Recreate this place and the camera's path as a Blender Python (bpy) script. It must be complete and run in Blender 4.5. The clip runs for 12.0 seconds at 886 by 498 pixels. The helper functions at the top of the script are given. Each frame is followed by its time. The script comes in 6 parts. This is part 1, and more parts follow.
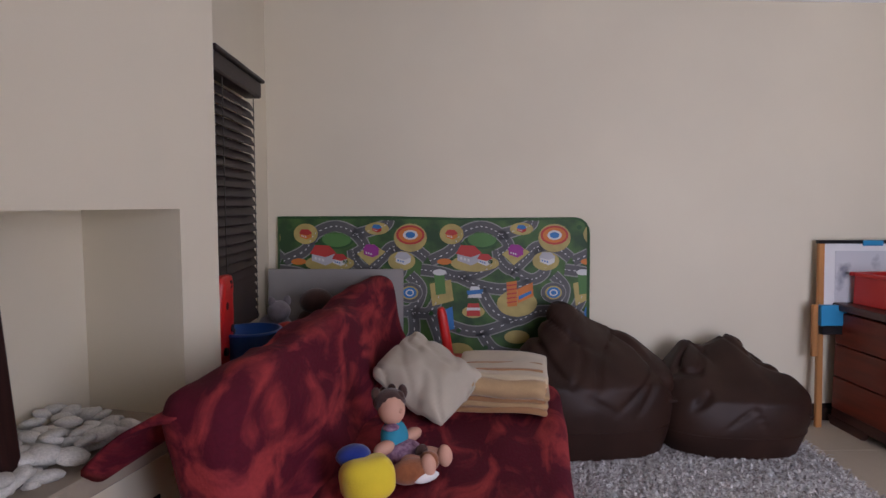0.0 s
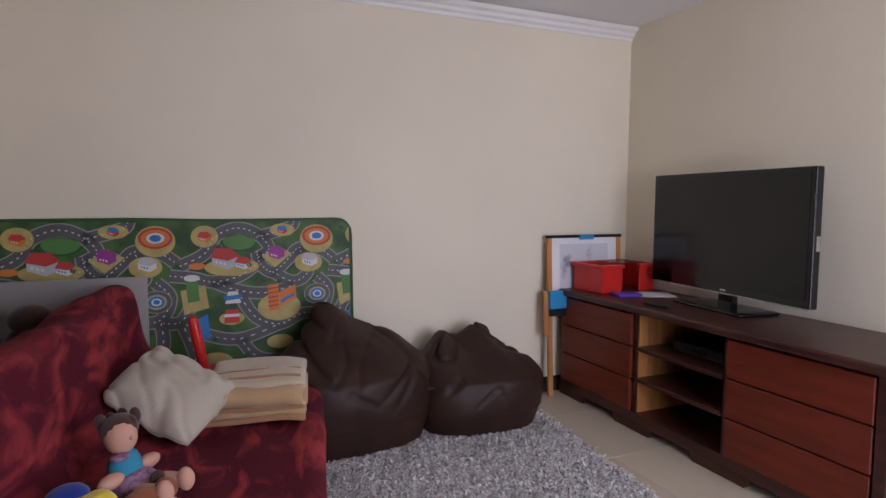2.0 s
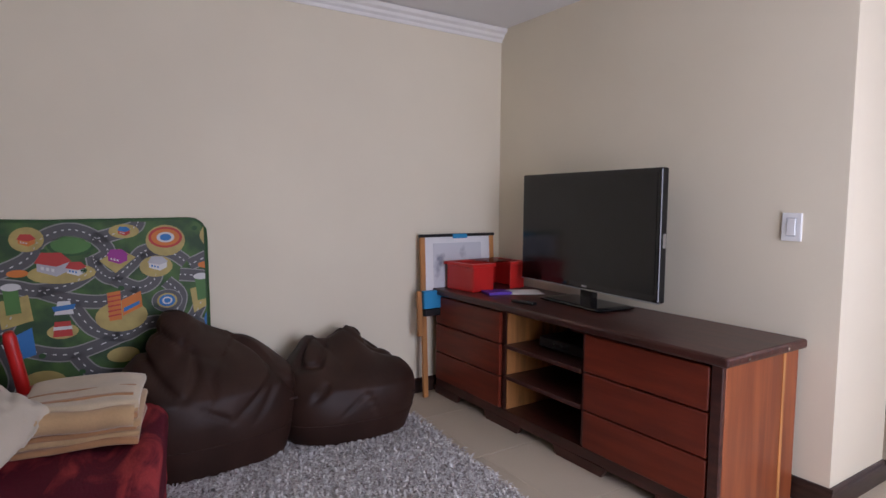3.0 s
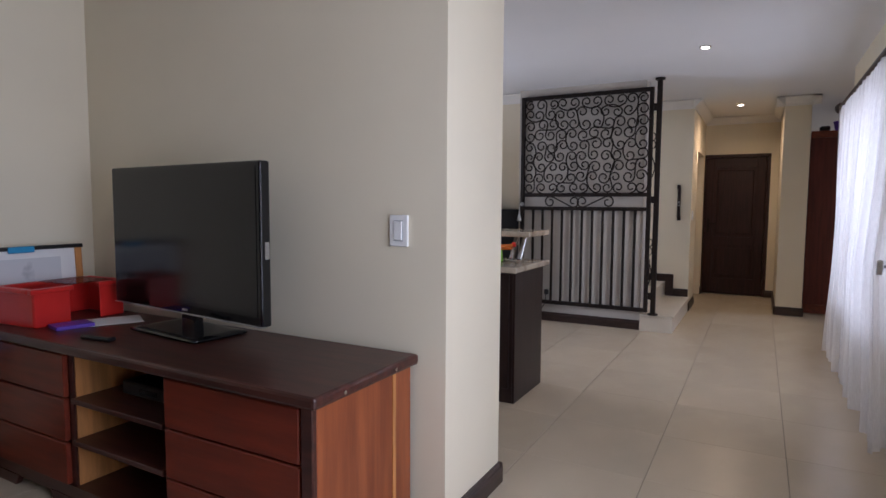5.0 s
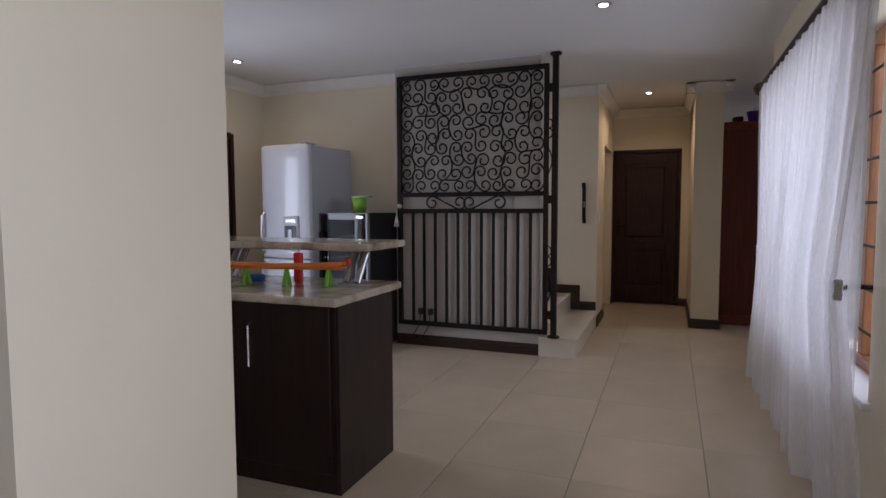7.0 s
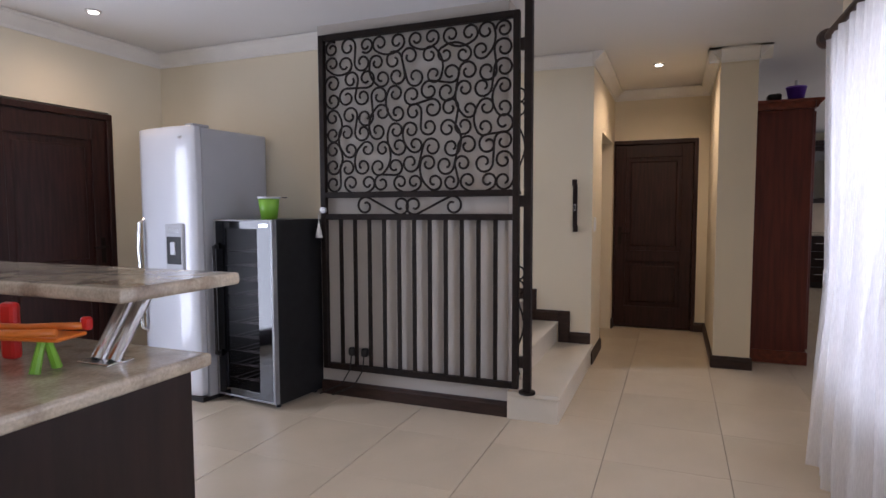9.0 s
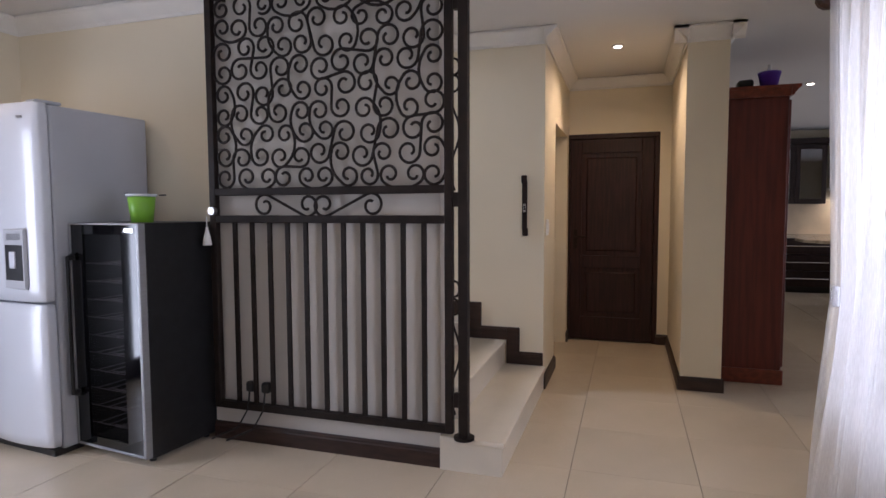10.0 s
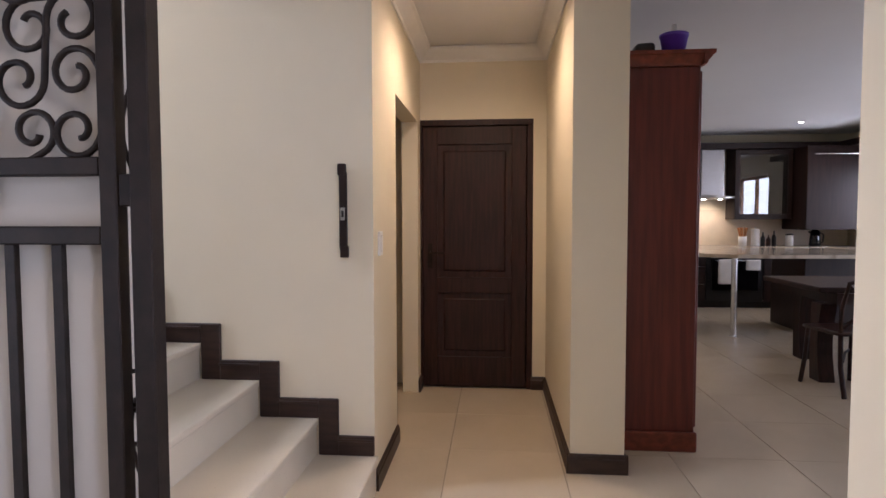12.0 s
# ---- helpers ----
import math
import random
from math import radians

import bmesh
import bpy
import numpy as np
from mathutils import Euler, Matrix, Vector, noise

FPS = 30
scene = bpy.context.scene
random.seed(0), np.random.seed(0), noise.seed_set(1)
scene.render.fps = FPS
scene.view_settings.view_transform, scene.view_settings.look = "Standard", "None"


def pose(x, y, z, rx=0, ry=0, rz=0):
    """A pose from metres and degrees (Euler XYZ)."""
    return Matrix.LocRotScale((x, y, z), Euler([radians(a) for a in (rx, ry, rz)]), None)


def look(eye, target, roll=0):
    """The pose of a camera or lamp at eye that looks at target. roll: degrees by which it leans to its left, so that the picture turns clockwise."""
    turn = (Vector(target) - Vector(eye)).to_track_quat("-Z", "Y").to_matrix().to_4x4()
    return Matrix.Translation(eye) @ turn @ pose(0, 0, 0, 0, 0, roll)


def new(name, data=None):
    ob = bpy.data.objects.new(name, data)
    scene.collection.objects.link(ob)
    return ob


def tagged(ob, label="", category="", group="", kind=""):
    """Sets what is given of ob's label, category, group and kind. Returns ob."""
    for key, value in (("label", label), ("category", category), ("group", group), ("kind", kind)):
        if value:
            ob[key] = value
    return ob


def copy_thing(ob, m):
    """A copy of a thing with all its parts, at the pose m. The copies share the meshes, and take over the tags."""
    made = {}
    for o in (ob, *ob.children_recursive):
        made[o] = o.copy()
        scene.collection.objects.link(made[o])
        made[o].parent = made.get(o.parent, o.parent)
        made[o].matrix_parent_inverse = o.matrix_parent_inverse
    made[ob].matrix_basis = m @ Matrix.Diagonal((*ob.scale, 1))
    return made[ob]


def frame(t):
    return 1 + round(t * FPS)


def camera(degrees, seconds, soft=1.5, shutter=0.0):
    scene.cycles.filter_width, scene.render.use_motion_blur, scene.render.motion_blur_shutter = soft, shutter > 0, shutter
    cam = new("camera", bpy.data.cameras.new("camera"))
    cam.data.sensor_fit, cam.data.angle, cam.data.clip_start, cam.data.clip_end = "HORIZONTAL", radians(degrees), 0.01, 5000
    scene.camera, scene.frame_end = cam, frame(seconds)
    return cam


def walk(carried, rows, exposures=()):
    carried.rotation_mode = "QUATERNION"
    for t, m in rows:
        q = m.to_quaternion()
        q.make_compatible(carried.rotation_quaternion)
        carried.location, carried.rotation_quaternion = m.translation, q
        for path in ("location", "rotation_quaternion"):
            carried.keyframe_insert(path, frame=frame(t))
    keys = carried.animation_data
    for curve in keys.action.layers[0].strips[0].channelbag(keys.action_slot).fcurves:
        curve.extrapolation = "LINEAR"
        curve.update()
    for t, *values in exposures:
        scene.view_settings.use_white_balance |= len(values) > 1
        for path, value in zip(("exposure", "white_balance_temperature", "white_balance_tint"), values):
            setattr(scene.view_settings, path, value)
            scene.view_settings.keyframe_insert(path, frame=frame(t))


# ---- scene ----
cam = camera(74.6, 12.0)
PATH = [
    (0, (0.486, 1.569, 1.294), (0.553, 3.562, 1.138), 0.2),
    (0.5, (0.492, 1.595, 1.35), (0.776, 3.566, 1.164), 0.2),
    (1, (0.497, 1.585, 1.329), (0.958, 3.524, 1.157), 0.2),
    (1.5, (0.553, 1.556, 1.305), (1.175, 3.45, 1.148), 0.2),
    (2, (0.6, 1.546, 1.31), (1.383, 3.379, 1.149), 0.3),
    (2.5, (0.682, 1.554, 1.307), (1.629, 3.308, 1.146), 0.3),
    (3, (0.789, 1.552, 1.313), (1.882, 3.219, 1.149), 0.4),
    (3.5, (0.858, 1.535, 1.333), (2.16, 3.043, 1.162), 0.8),
    (3.7, (0.908, 1.532, 1.338), (2.293, 2.964, 1.169), 0.9),
    (5.5, (1.858, 1.617, 1.283), (3.676, 2.438, 1.138), 0.0),
    (6, (2.175, 1.605, 1.249), (4.026, 2.349, 1.112), -0.1),
    (6.5, (2.526, 1.642, 1.286), (4.384, 2.368, 1.143), -0.0),
    (7, (2.864, 1.622, 1.303), (4.722, 2.348, 1.162), -0.2),
    (9, (4.355, 1.707, 1.328), (6.207, 2.449, 1.19), -0.2),
    (9.5, (4.78, 1.756, 1.336), (6.652, 2.447, 1.199), -0.2),
    (10, (5.107, 1.781, 1.322), (7.008, 2.386, 1.188), -0.2),
    (10.5, (5.497, 1.792, 1.319), (7.425, 2.312, 1.193), -0.3),
    (11, (5.901, 1.835, 1.311), (7.852, 2.257, 1.191), 0.0),
    (11.5, (6.275, 1.835, 1.303), (8.25, 2.13, 1.196), -0.1),
    (12, (6.64, 1.793, 1.309), (8.63, 1.968, 1.207), -0.1),
]
walk(cam, [(t, look(eye, target, roll)) for t, eye, target, roll in PATH],
     exposures=[(0, 0.0, 5850, 27), (2.5, 0.05, 5850, 27), (3.7, -0.2, 5700, 23), (5.5, -0.5, 5600, 20), (7, -1.0, 5700, 21), (9, -0.2, 5700, 21), (10.5, -0.1, 5700, 22), (12, 0.35, 5650, 23)])

# ---- world and lights ----
world = bpy.data.worlds.new("sky")
scene.world = world
world.use_nodes = True
wt = world.node_tree
sky = wt.nodes.new("ShaderNodeTexSky")
sky.sky_type, sky.sun_disc = "NISHITA", False
sky.sun_elevation, sky.sun_rotation = radians(52), radians(30)
wt.links.new(sky.outputs[0], wt.nodes["Background"].inputs[0])
wt.nodes["Background"].inputs[1].default_value = 0.12


def lamp(name, kind, m, energy, color=(1, 1, 1), **more):
    data = bpy.data.lights.new(name, kind)
    data.energy, data.color = energy, color
    if "size" in more:
        data.shape, data.size, data.size_y = "RECTANGLE", more["size"][0], more["size"][1]
    if "radius" in more:
        data.shadow_soft_size = more["radius"]
    if "cone" in more:
        data.spot_size, data.spot_blend = radians(more["cone"]), 1.0
    if "angle" in more:
        data.angle = radians(more["angle"])
    ob = new(name, data)
    ob.matrix_world = m
    return ob


DAY = (0.93, 0.97, 1.0)
lamp("sun", "SUN", look((12, 12, 16), (6, 1, 0)), 2.5, (1.0, 0.95, 0.86), angle=2)
lamp("window_light_dining", "AREA", look((6.7, 0.52, 1.35), (6.7, 3, 1.0)), 50, DAY, size=(2.2, 1.5))
# lounge fill in an assumed opening, placed to suit the brightness
lamp("window_light_lounge", "AREA", look((2.35, 0.56, 1.25), (2.2, 4, 0.9)), 74, DAY, size=(1.7, 1.8))
lamp("door_light_patio", "AREA", look((6.1, 5.95, 1.05), (6.1, 3, 0.9)), 62, DAY, size=(0.9, 1.9))
lamp("window_light_kitchen", "AREA", look((14.75, -3.9, 1.6), (14.4, 0, 1.0)), 34, (0.95, 0.98, 1.0), size=(1.0, 1.1))
# added fill through a made-up opening, out of view
lamp("window_light_nook", "AREA", look((11.5, -3.9, 1.3), (11.3, 0, 1.0)), 48, (0.95, 0.98, 1.0), size=(2.2, 1.8))
# added fill to brighten the stair wall; the stairwell has no window
lamp("window_light_stair", "AREA", look((8.35, 6.6, 3.4), (9.3, 2.7, 1.2)), 105, DAY, size=(1.0, 1.2))


# ---- materials ----
def material(name, base, rough=0.6, metal=0.0, vary=0.08, scale=6.0, fine=0.0, fine_scale=120.0, bump=0.0, stretch=(1, 1, 1), second=None,
             coat=0.0, sheen=0.0, rand=0.0, spec=0.5, dist=0.004, detail=5.0, rough_vary=0.06, ramp=(0.35, 0.65), warp=0.0):
    mat = bpy.data.materials.new(name)
    mat.use_nodes = True
    nt = mat.node_tree
    n, link = nt.nodes, nt.links.new
    b = n["Principled BSDF"]
    co = n.new("ShaderNodeTexCoord")
    mp = n.new("ShaderNodeMapping")
    mp.inputs["Scale"].default_value = stretch
    link(co.outputs["Object"], mp.inputs[0])
    big = n.new("ShaderNodeTexNoise")
    big.inputs["Distortion"].default_value = warp
    big.inputs["Scale"].default_value, big.inputs["Detail"].default_value = scale, detail
    link(mp.outputs[0], big.inputs["Vector"])
    small = n.new("ShaderNodeTexNoise")
    small.inputs["Scale"].default_value, small.inputs["Detail"].default_value = fine_scale, 3
    link(mp.outputs[0], small.inputs["Vector"])
    rp = n.new("ShaderNodeValToRGB")
    link(big.outputs[0], rp.inputs[0])
    lo = second if second else tuple(c * (1 - vary) for c in base)
    hi = base if second else tuple(min(1, c * (1 + vary)) for c in base)
    rp.color_ramp.elements[0].position, rp.color_ramp.elements[1].position = ramp
    rp.color_ramp.elements[0].color, rp.color_ramp.elements[1].color = (*lo, 1), (*hi, 1)
    out = rp.outputs[0]
    if fine or rand:
        val = n.new("ShaderNodeMath")
        val.operation = "MULTIPLY_ADD"
        link(small.outputs[0], val.inputs[0])
        val.inputs[1].default_value, val.inputs[2].default_value = 2 * fine, 1 - fine
        hs = n.new("ShaderNodeHueSaturation")
        link(out, hs.inputs["Color"])
        if rand:
            info = n.new("ShaderNodeObjectInfo")
            ra = n.new("ShaderNodeMath")
            ra.operation = "MULTIPLY_ADD"
            link(info.outputs["Random"], ra.inputs[0])
            ra.inputs[1].default_value = 2 * rand
            off = n.new("ShaderNodeMath")
            off.operation = "SUBTRACT"
            link(val.outputs[0], off.inputs[0])
            off.inputs[1].default_value = rand
            link(off.outputs[0], ra.inputs[2])
            link(ra.outputs[0], hs.inputs["Value"])
        else:
            link(val.outputs[0], hs.inputs["Value"])
        out = hs.outputs[0]
    link(out, b.inputs["Base Color"])
    rr = n.new("ShaderNodeMath")
    rr.operation = "MULTIPLY_ADD"
    link(small.outputs[0], rr.inputs[0])
    rr.inputs[1].default_value, rr.inputs[2].default_value = 2 * rough_vary, rough - rough_vary
    link(rr.outputs[0], b.inputs["Roughness"])
    b.inputs["Metallic"].default_value = metal
    b.inputs["Coat Weight"].default_value = coat
    b.inputs["Sheen Weight"].default_value = sheen
    b.inputs["Specular IOR Level"].default_value = spec
    if bump:
        bp = n.new("ShaderNodeBump")
        bp.inputs["Strength"].default_value, bp.inputs["Distance"].default_value = bump, dist
        link(small.outputs[0], bp.inputs["Height"])
        link(bp.outputs[0], b.inputs["Normal"])
    return mat


def glow(name, color, strength):
    mat = bpy.data.materials.new(name)
    mat.use_nodes = True
    b = mat.node_tree.nodes["Principled BSDF"]
    b.inputs["Base Color"].default_value = (*color, 1)
    b.inputs["Emission Color"].default_value = (*color, 1)
    b.inputs["Emission Strength"].default_value = strength
    return mat


def glass(name, tint=(1, 1, 1), rough=0.02, clear=0.85):
    mat = bpy.data.materials.new(name)
    mat.use_nodes = True
    nt = mat.node_tree
    tr, gl, mx = nt.nodes.new("ShaderNodeBsdfTransparent"), nt.nodes.new("ShaderNodeBsdfGlossy"), nt.nodes.new("ShaderNodeMixShader")
    tr.inputs[0].default_value = (*tint, 1)
    gl.inputs["Roughness"].default_value = rough
    mx.inputs[0].default_value = 1 - clear
    nt.links.new(tr.outputs[0], mx.inputs[1])
    nt.links.new(gl.outputs[0], mx.inputs[2])
    nt.links.new(mx.outputs[0], nt.nodes["Material Output"].inputs[0])
    return mat


def sheer(name, color, see):
    mat = bpy.data.materials.new(name)
    mat.use_nodes = True
    nt = mat.node_tree
    n, link = nt.nodes, nt.links.new
    tl, df, tr = n.new("ShaderNodeBsdfTranslucent"), n.new("ShaderNodeBsdfDiffuse"), n.new("ShaderNodeBsdfTransparent")
    a, c = n.new("ShaderNodeMixShader"), n.new("ShaderNodeMixShader")
    tl.inputs[0].default_value = df.inputs[0].default_value = (*color, 1)
    a.inputs[0].default_value = 0.5
    link(tl.outputs[0], a.inputs[1])
    link(df.outputs[0], a.inputs[2])
    wv = n.new("ShaderNodeTexNoise")
    wv.inputs["Scale"].default_value = 60
    mm = n.new("ShaderNodeMath")
    mm.operation = "MULTIPLY_ADD"
    link(wv.outputs[0], mm.inputs[0])
    mm.inputs[1].default_value, mm.inputs[2].default_value = 0.16, see - 0.08
    link(mm.outputs[0], c.inputs[0])
    link(a.outputs[0], c.inputs[1])
    link(tr.outputs[0], c.inputs[2])
    link(c.outputs[0], n["Material Output"].inputs[0])
    return mat


M_WALL = material("cream_wall_paint", (0.76, 0.685, 0.53), 0.75, vary=0.03, scale=1.2, fine=0.015, fine_scale=260, bump=0.12, dist=0.002)
# wall paint greyed and darkened to hold the shade behind the gate
M_GATESHADE = material("pale_grey_wall_paint", (0.47, 0.435, 0.39), 0.8, vary=0.05, scale=1.6, fine=0.02, fine_scale=260, bump=0.12, dist=0.002)
M_CEIL = material("white_ceiling_paint", (0.74, 0.73, 0.72), 0.85, vary=0.02, scale=0.8, fine=0.01)
M_CORNICE = material("white_cornice_paint", (0.80, 0.78, 0.74), 0.7, vary=0.02)
M_TILE = material("beige_porcelain", (0.57, 0.485, 0.365), 0.26, vary=0.05, scale=2.2, fine=0.03, fine_scale=300, rand=0.035, bump=0.02, rough_vary=0.05)
M_GROUT = material("grout", (0.26, 0.225, 0.18), 0.9, vary=0.15, scale=9)
M_STEP = material("stair_tile", (0.62, 0.56, 0.46), 0.3, vary=0.05, scale=3, fine=0.03)
M_BASE = material("dark_skirting_wood", (0.030, 0.014, 0.010), 0.42, vary=0.4, scale=7, stretch=(1, 1, 6), fine=0.1, fine_scale=90)
M_DOOR = material("dark_stained_door", (0.026, 0.008, 0.006), 0.45, vary=0.45, scale=5, stretch=(9, 9, 0.7), fine=0.15, fine_scale=40, bump=0.06, spec=0.35)
M_MAHOG = material("mahogany_drawer_front", (0.165, 0.024, 0.009), 0.42, vary=0.18, scale=3, stretch=(6, 0.7, 8), fine=0.15, fine_scale=50, bump=0.03, spec=0.4)
M_MTOP = material("dark_mahogany_top", (0.055, 0.016, 0.011), 0.36, vary=0.35, scale=4, stretch=(9, 0.8, 6), fine=0.2, fine_scale=50, bump=0.05)
M_MSIDE = material("reddish_plank_side", (0.30, 0.080, 0.024), 0.4, second=(0.18, 0.042, 0.014), scale=3.0, stretch=(7, 7, 0.5), fine=0.15, fine_scale=40)
M_LIGHTWOOD = material("light_orange_wood", (0.46, 0.20, 0.060), 0.5, vary=0.25, scale=4, stretch=(6, 6, 0.6), fine=0.12)
M_CUPB = material("cherry_cupboard", (0.115, 0.018, 0.011), 0.5, vary=0.25, scale=4, stretch=(8, 8, 0.6), fine=0.12, fine_scale=50)
M_CUPT = material("cherry_trim", (0.17, 0.034, 0.016), 0.4, vary=0.25, scale=4, stretch=(1, 6, 8), fine=0.12)
M_IRON = material("dark_brown_iron", (0.013, 0.008, 0.006), 0.55, metal=0.0, spec=0.22, vary=0.3, scale=20, fine=0.2, bump=0.1)
M_EBONY = material("dark_kitchen_cabinet", (0.018, 0.0078, 0.0065), 0.42, vary=0.3, scale=4, stretch=(7, 7, 0.7), fine=0.2, spec=0.4)
M_GRANITE = material("beige_granite", (0.55, 0.48, 0.38), 0.12, second=(0.25, 0.19, 0.14), scale=9, detail=9, fine=0.35, fine_scale=110, ramp=(0.25, 0.55), rough_vary=0.04)
M_CHROME = material("brushed_chrome", (0.72, 0.72, 0.73), 0.22, metal=1, vary=0.05)
M_STEEL = material("stainless_steel", (0.55, 0.55, 0.56), 0.28, metal=1, vary=0.05, stretch=(1, 1, 20), fine=0.05)
M_TRIM = material("dull_aluminium", (0.30, 0.30, 0.31), 0.5, metal=0.6, vary=0.05, stretch=(1, 1, 20), fine=0.05)
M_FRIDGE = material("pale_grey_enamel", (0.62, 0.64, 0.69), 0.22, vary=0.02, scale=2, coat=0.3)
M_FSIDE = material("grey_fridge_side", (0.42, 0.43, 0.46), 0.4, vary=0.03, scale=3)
M_BLACK = material("black_plastic", (0.010, 0.010, 0.011), 0.35, vary=0.2, scale=20)
M_BLACKG = material("gloss_black", (0.004, 0.004, 0.005), 0.06, vary=0.1, rough_vary=0.02)
M_SCREEN = material("black_screen", (0.005, 0.005, 0.006), 0.16, vary=0.1, rough_vary=0.02, spec=0.45)
M_WHITE = material("white_plastic", (0.80, 0.80, 0.79), 0.35, vary=0.02)
M_SILL = material("white_sill_paint", (0.82, 0.81, 0.79), 0.5, vary=0.03)
M_FABRIC = material("white_fabric", (0.78, 0.77, 0.75), 0.9, vary=0.04)
M_SHEER = sheer("sheer_curtain", (0.90, 0.89, 0.90), 0.50)
M_THROW = material("red_marbled_throw", (0.34, 0.040, 0.042), 0.85, second=(0.095, 0.007, 0.018), scale=4.6, detail=12, stretch=(1.9, 0.7, 1.5), fine=0.22, fine_scale=60, bump=0.3, dist=0.006, spec=0.2, ramp=(0.44, 0.64), warp=1.2)
M_LEATHER = material("dark_brown_leatherette", (0.031, 0.0135, 0.009), 0.54, vary=0.25, scale=5, fine=0.12, fine_scale=220, bump=0.15, dist=0.002, spec=0.28)
M_RUG = material("grey_shag", (0.62, 0.58, 0.55), 0.95, second=(0.30, 0.255, 0.23), scale=9, fine=0.35, fine_scale=70, sheen=0.2)
M_RUGB = material("rug_backing", (0.25, 0.22, 0.20), 0.95)
M_PILLOW = material("beige_pillowcase", (0.46, 0.40, 0.31), 0.9, vary=0.05, scale=5, fine=0.05, fine_scale=300, bump=0.1, sheen=0.2)
M_BLK_A = material("cream_blanket", (0.50, 0.40, 0.26), 0.95, vary=0.1, scale=7, fine=0.1, bump=0.3, sheen=0.4)
M_BLK_B = material("tan_blanket_band", (0.34, 0.17, 0.07), 0.95, vary=0.1, scale=7, fine=0.1, bump=0.3, sheen=0.4)
M_BOARD = material("grey_board", (0.30, 0.28, 0.265), 0.6, vary=0.04)
M_BLIND = material("dark_blind_slat", (0.022, 0.012, 0.012), 0.5, vary=0.2, stretch=(1, 1, 1), rand=0.12, fine=0.1)
M_RED = material("red_plastic", (0.60, 0.022, 0.016), 0.35, vary=0.05)
M_BLUE = material("blue_plastic", (0.015, 0.07, 0.26), 0.35, vary=0.06)
M_SKYBLUE = material("light_blue_plastic", (0.03, 0.27, 0.52), 0.4, vary=0.05)
M_ORANGE = material("orange_plastic", (0.72, 0.19, 0.02), 0.4, vary=0.05)
M_GREEN = material("green_plastic", (0.22, 0.48, 0.04), 0.4, vary=0.06)
M_PURPLE = material("purple_plastic", (0.12, 0.045, 0.42), 0.4, vary=0.05)
M_YELLOW = material("yellow_plush", (0.78, 0.58, 0.02), 0.95, vary=0.06, bump=0.3, sheen=0.3)
M_NAVY = material("blue_plush", (0.01, 0.03, 0.22), 0.95, vary=0.1, bump=0.3, sheen=0.3)
M_GREYP = material("grey_plush", (0.23, 0.20, 0.21), 0.97, vary=0.15, scale=20, bump=0.4, sheen=0.4)
M_BROWNP = material("brown_plush", (0.060, 0.026, 0.018), 0.97, vary=0.2, scale=20, bump=0.4, sheen=0.3)
M_TANP = material("tan_plush", (0.28, 0.09, 0.03), 0.97, vary=0.2, scale=20, bump=0.4, sheen=0.3)
M_SKIN = material("doll_cloth", (0.62, 0.34, 0.24), 0.8, vary=0.03)
M_AQUA = material("aqua_cloth", (0.03, 0.26, 0.38), 0.9, vary=0.06)
M_LILAC = material("lilac_print_cloth", (0.40, 0.25, 0.34), 0.9, second=(0.18, 0.08, 0.16), scale=60)
M_PEBBLE = material("white_pebble", (0.62, 0.60, 0.55), 0.6, vary=0.12, scale=6, fine=0.08, rand=0.1, bump=0.1)
M_LEDGE = material("ledge_screed", (0.36, 0.30, 0.23), 0.55, vary=0.12, scale=5, fine=0.05)
M_NICHE = material("grey_plaster", (0.46, 0.42, 0.34), 0.85, vary=0.06, scale=3)
M_WOODWIN = material("varnished_window_wood", (0.28, 0.115, 0.040), 0.4, vary=0.3, scale=5, stretch=(8, 8, 0.7), fine=0.1)
M_SPLASH = material("kitchen_splashback", (0.68, 0.58, 0.44), 0.4, vary=0.05)
M_OUTWALL = material("outside_wall", (0.62, 0.58, 0.55), 0.9, vary=0.08, scale=4)
M_GROUND = material("paving_ground", (0.40, 0.36, 0.31), 0.9, vary=0.15, scale=3, fine=0.1)
M_PAPER = material("paper", (0.78, 0.77, 0.76), 0.8, vary=0.03)
M_PAINTED = material("painted_paper", (0.60, 0.60, 0.62), 0.8, second=(0.20, 0.21, 0.26), scale=5, ramp=(0.30, 0.42))
M_TOWEL = material("white_towel", (0.74, 0.72, 0.69), 0.95, vary=0.05, bump=0.3)
M_GLASS = glass("window_glass", clear=0.92)
M_GLASSD = glass("smoked_glass", (0.55, 0.52, 0.52), rough=0.25, clear=0.992)
M_GLASSC = glass("cabinet_glass", (0.65, 0.68, 0.70), clear=0.80)
M_LED = glow("downlight_bulb", (1.0, 0.90, 0.72), 14)
M_OUTSIDE = glow("daylight_backdrop", (0.86, 0.92, 1.0), 1.6)


# ---- mesh helpers ----
def mesh_of(bm, name, mats, smooth=False):
    me = bpy.data.meshes.new(name)
    bm.normal_update()
    bm.to_mesh(me)
    bm.free()
    for mt in (mats if isinstance(mats, (list, tuple)) else [mats]):
        me.materials.append(mt)
    if smooth:
        me.shade_smooth()
    return me


def part(name, bm, mat, parent=None, label="", smooth=False, m=None):
    ob = new(name, mesh_of(bm, name, mat, smooth))
    if parent:
        ob.parent = parent
    if m:
        ob.matrix_basis = m
    return tagged(ob, label)


def thing(name, m, label, category, group="", kind=""):
    ob = new(name)
    ob.empty_display_size = 0.1
    ob.matrix_basis = m
    return tagged(ob, label, category, group, kind)


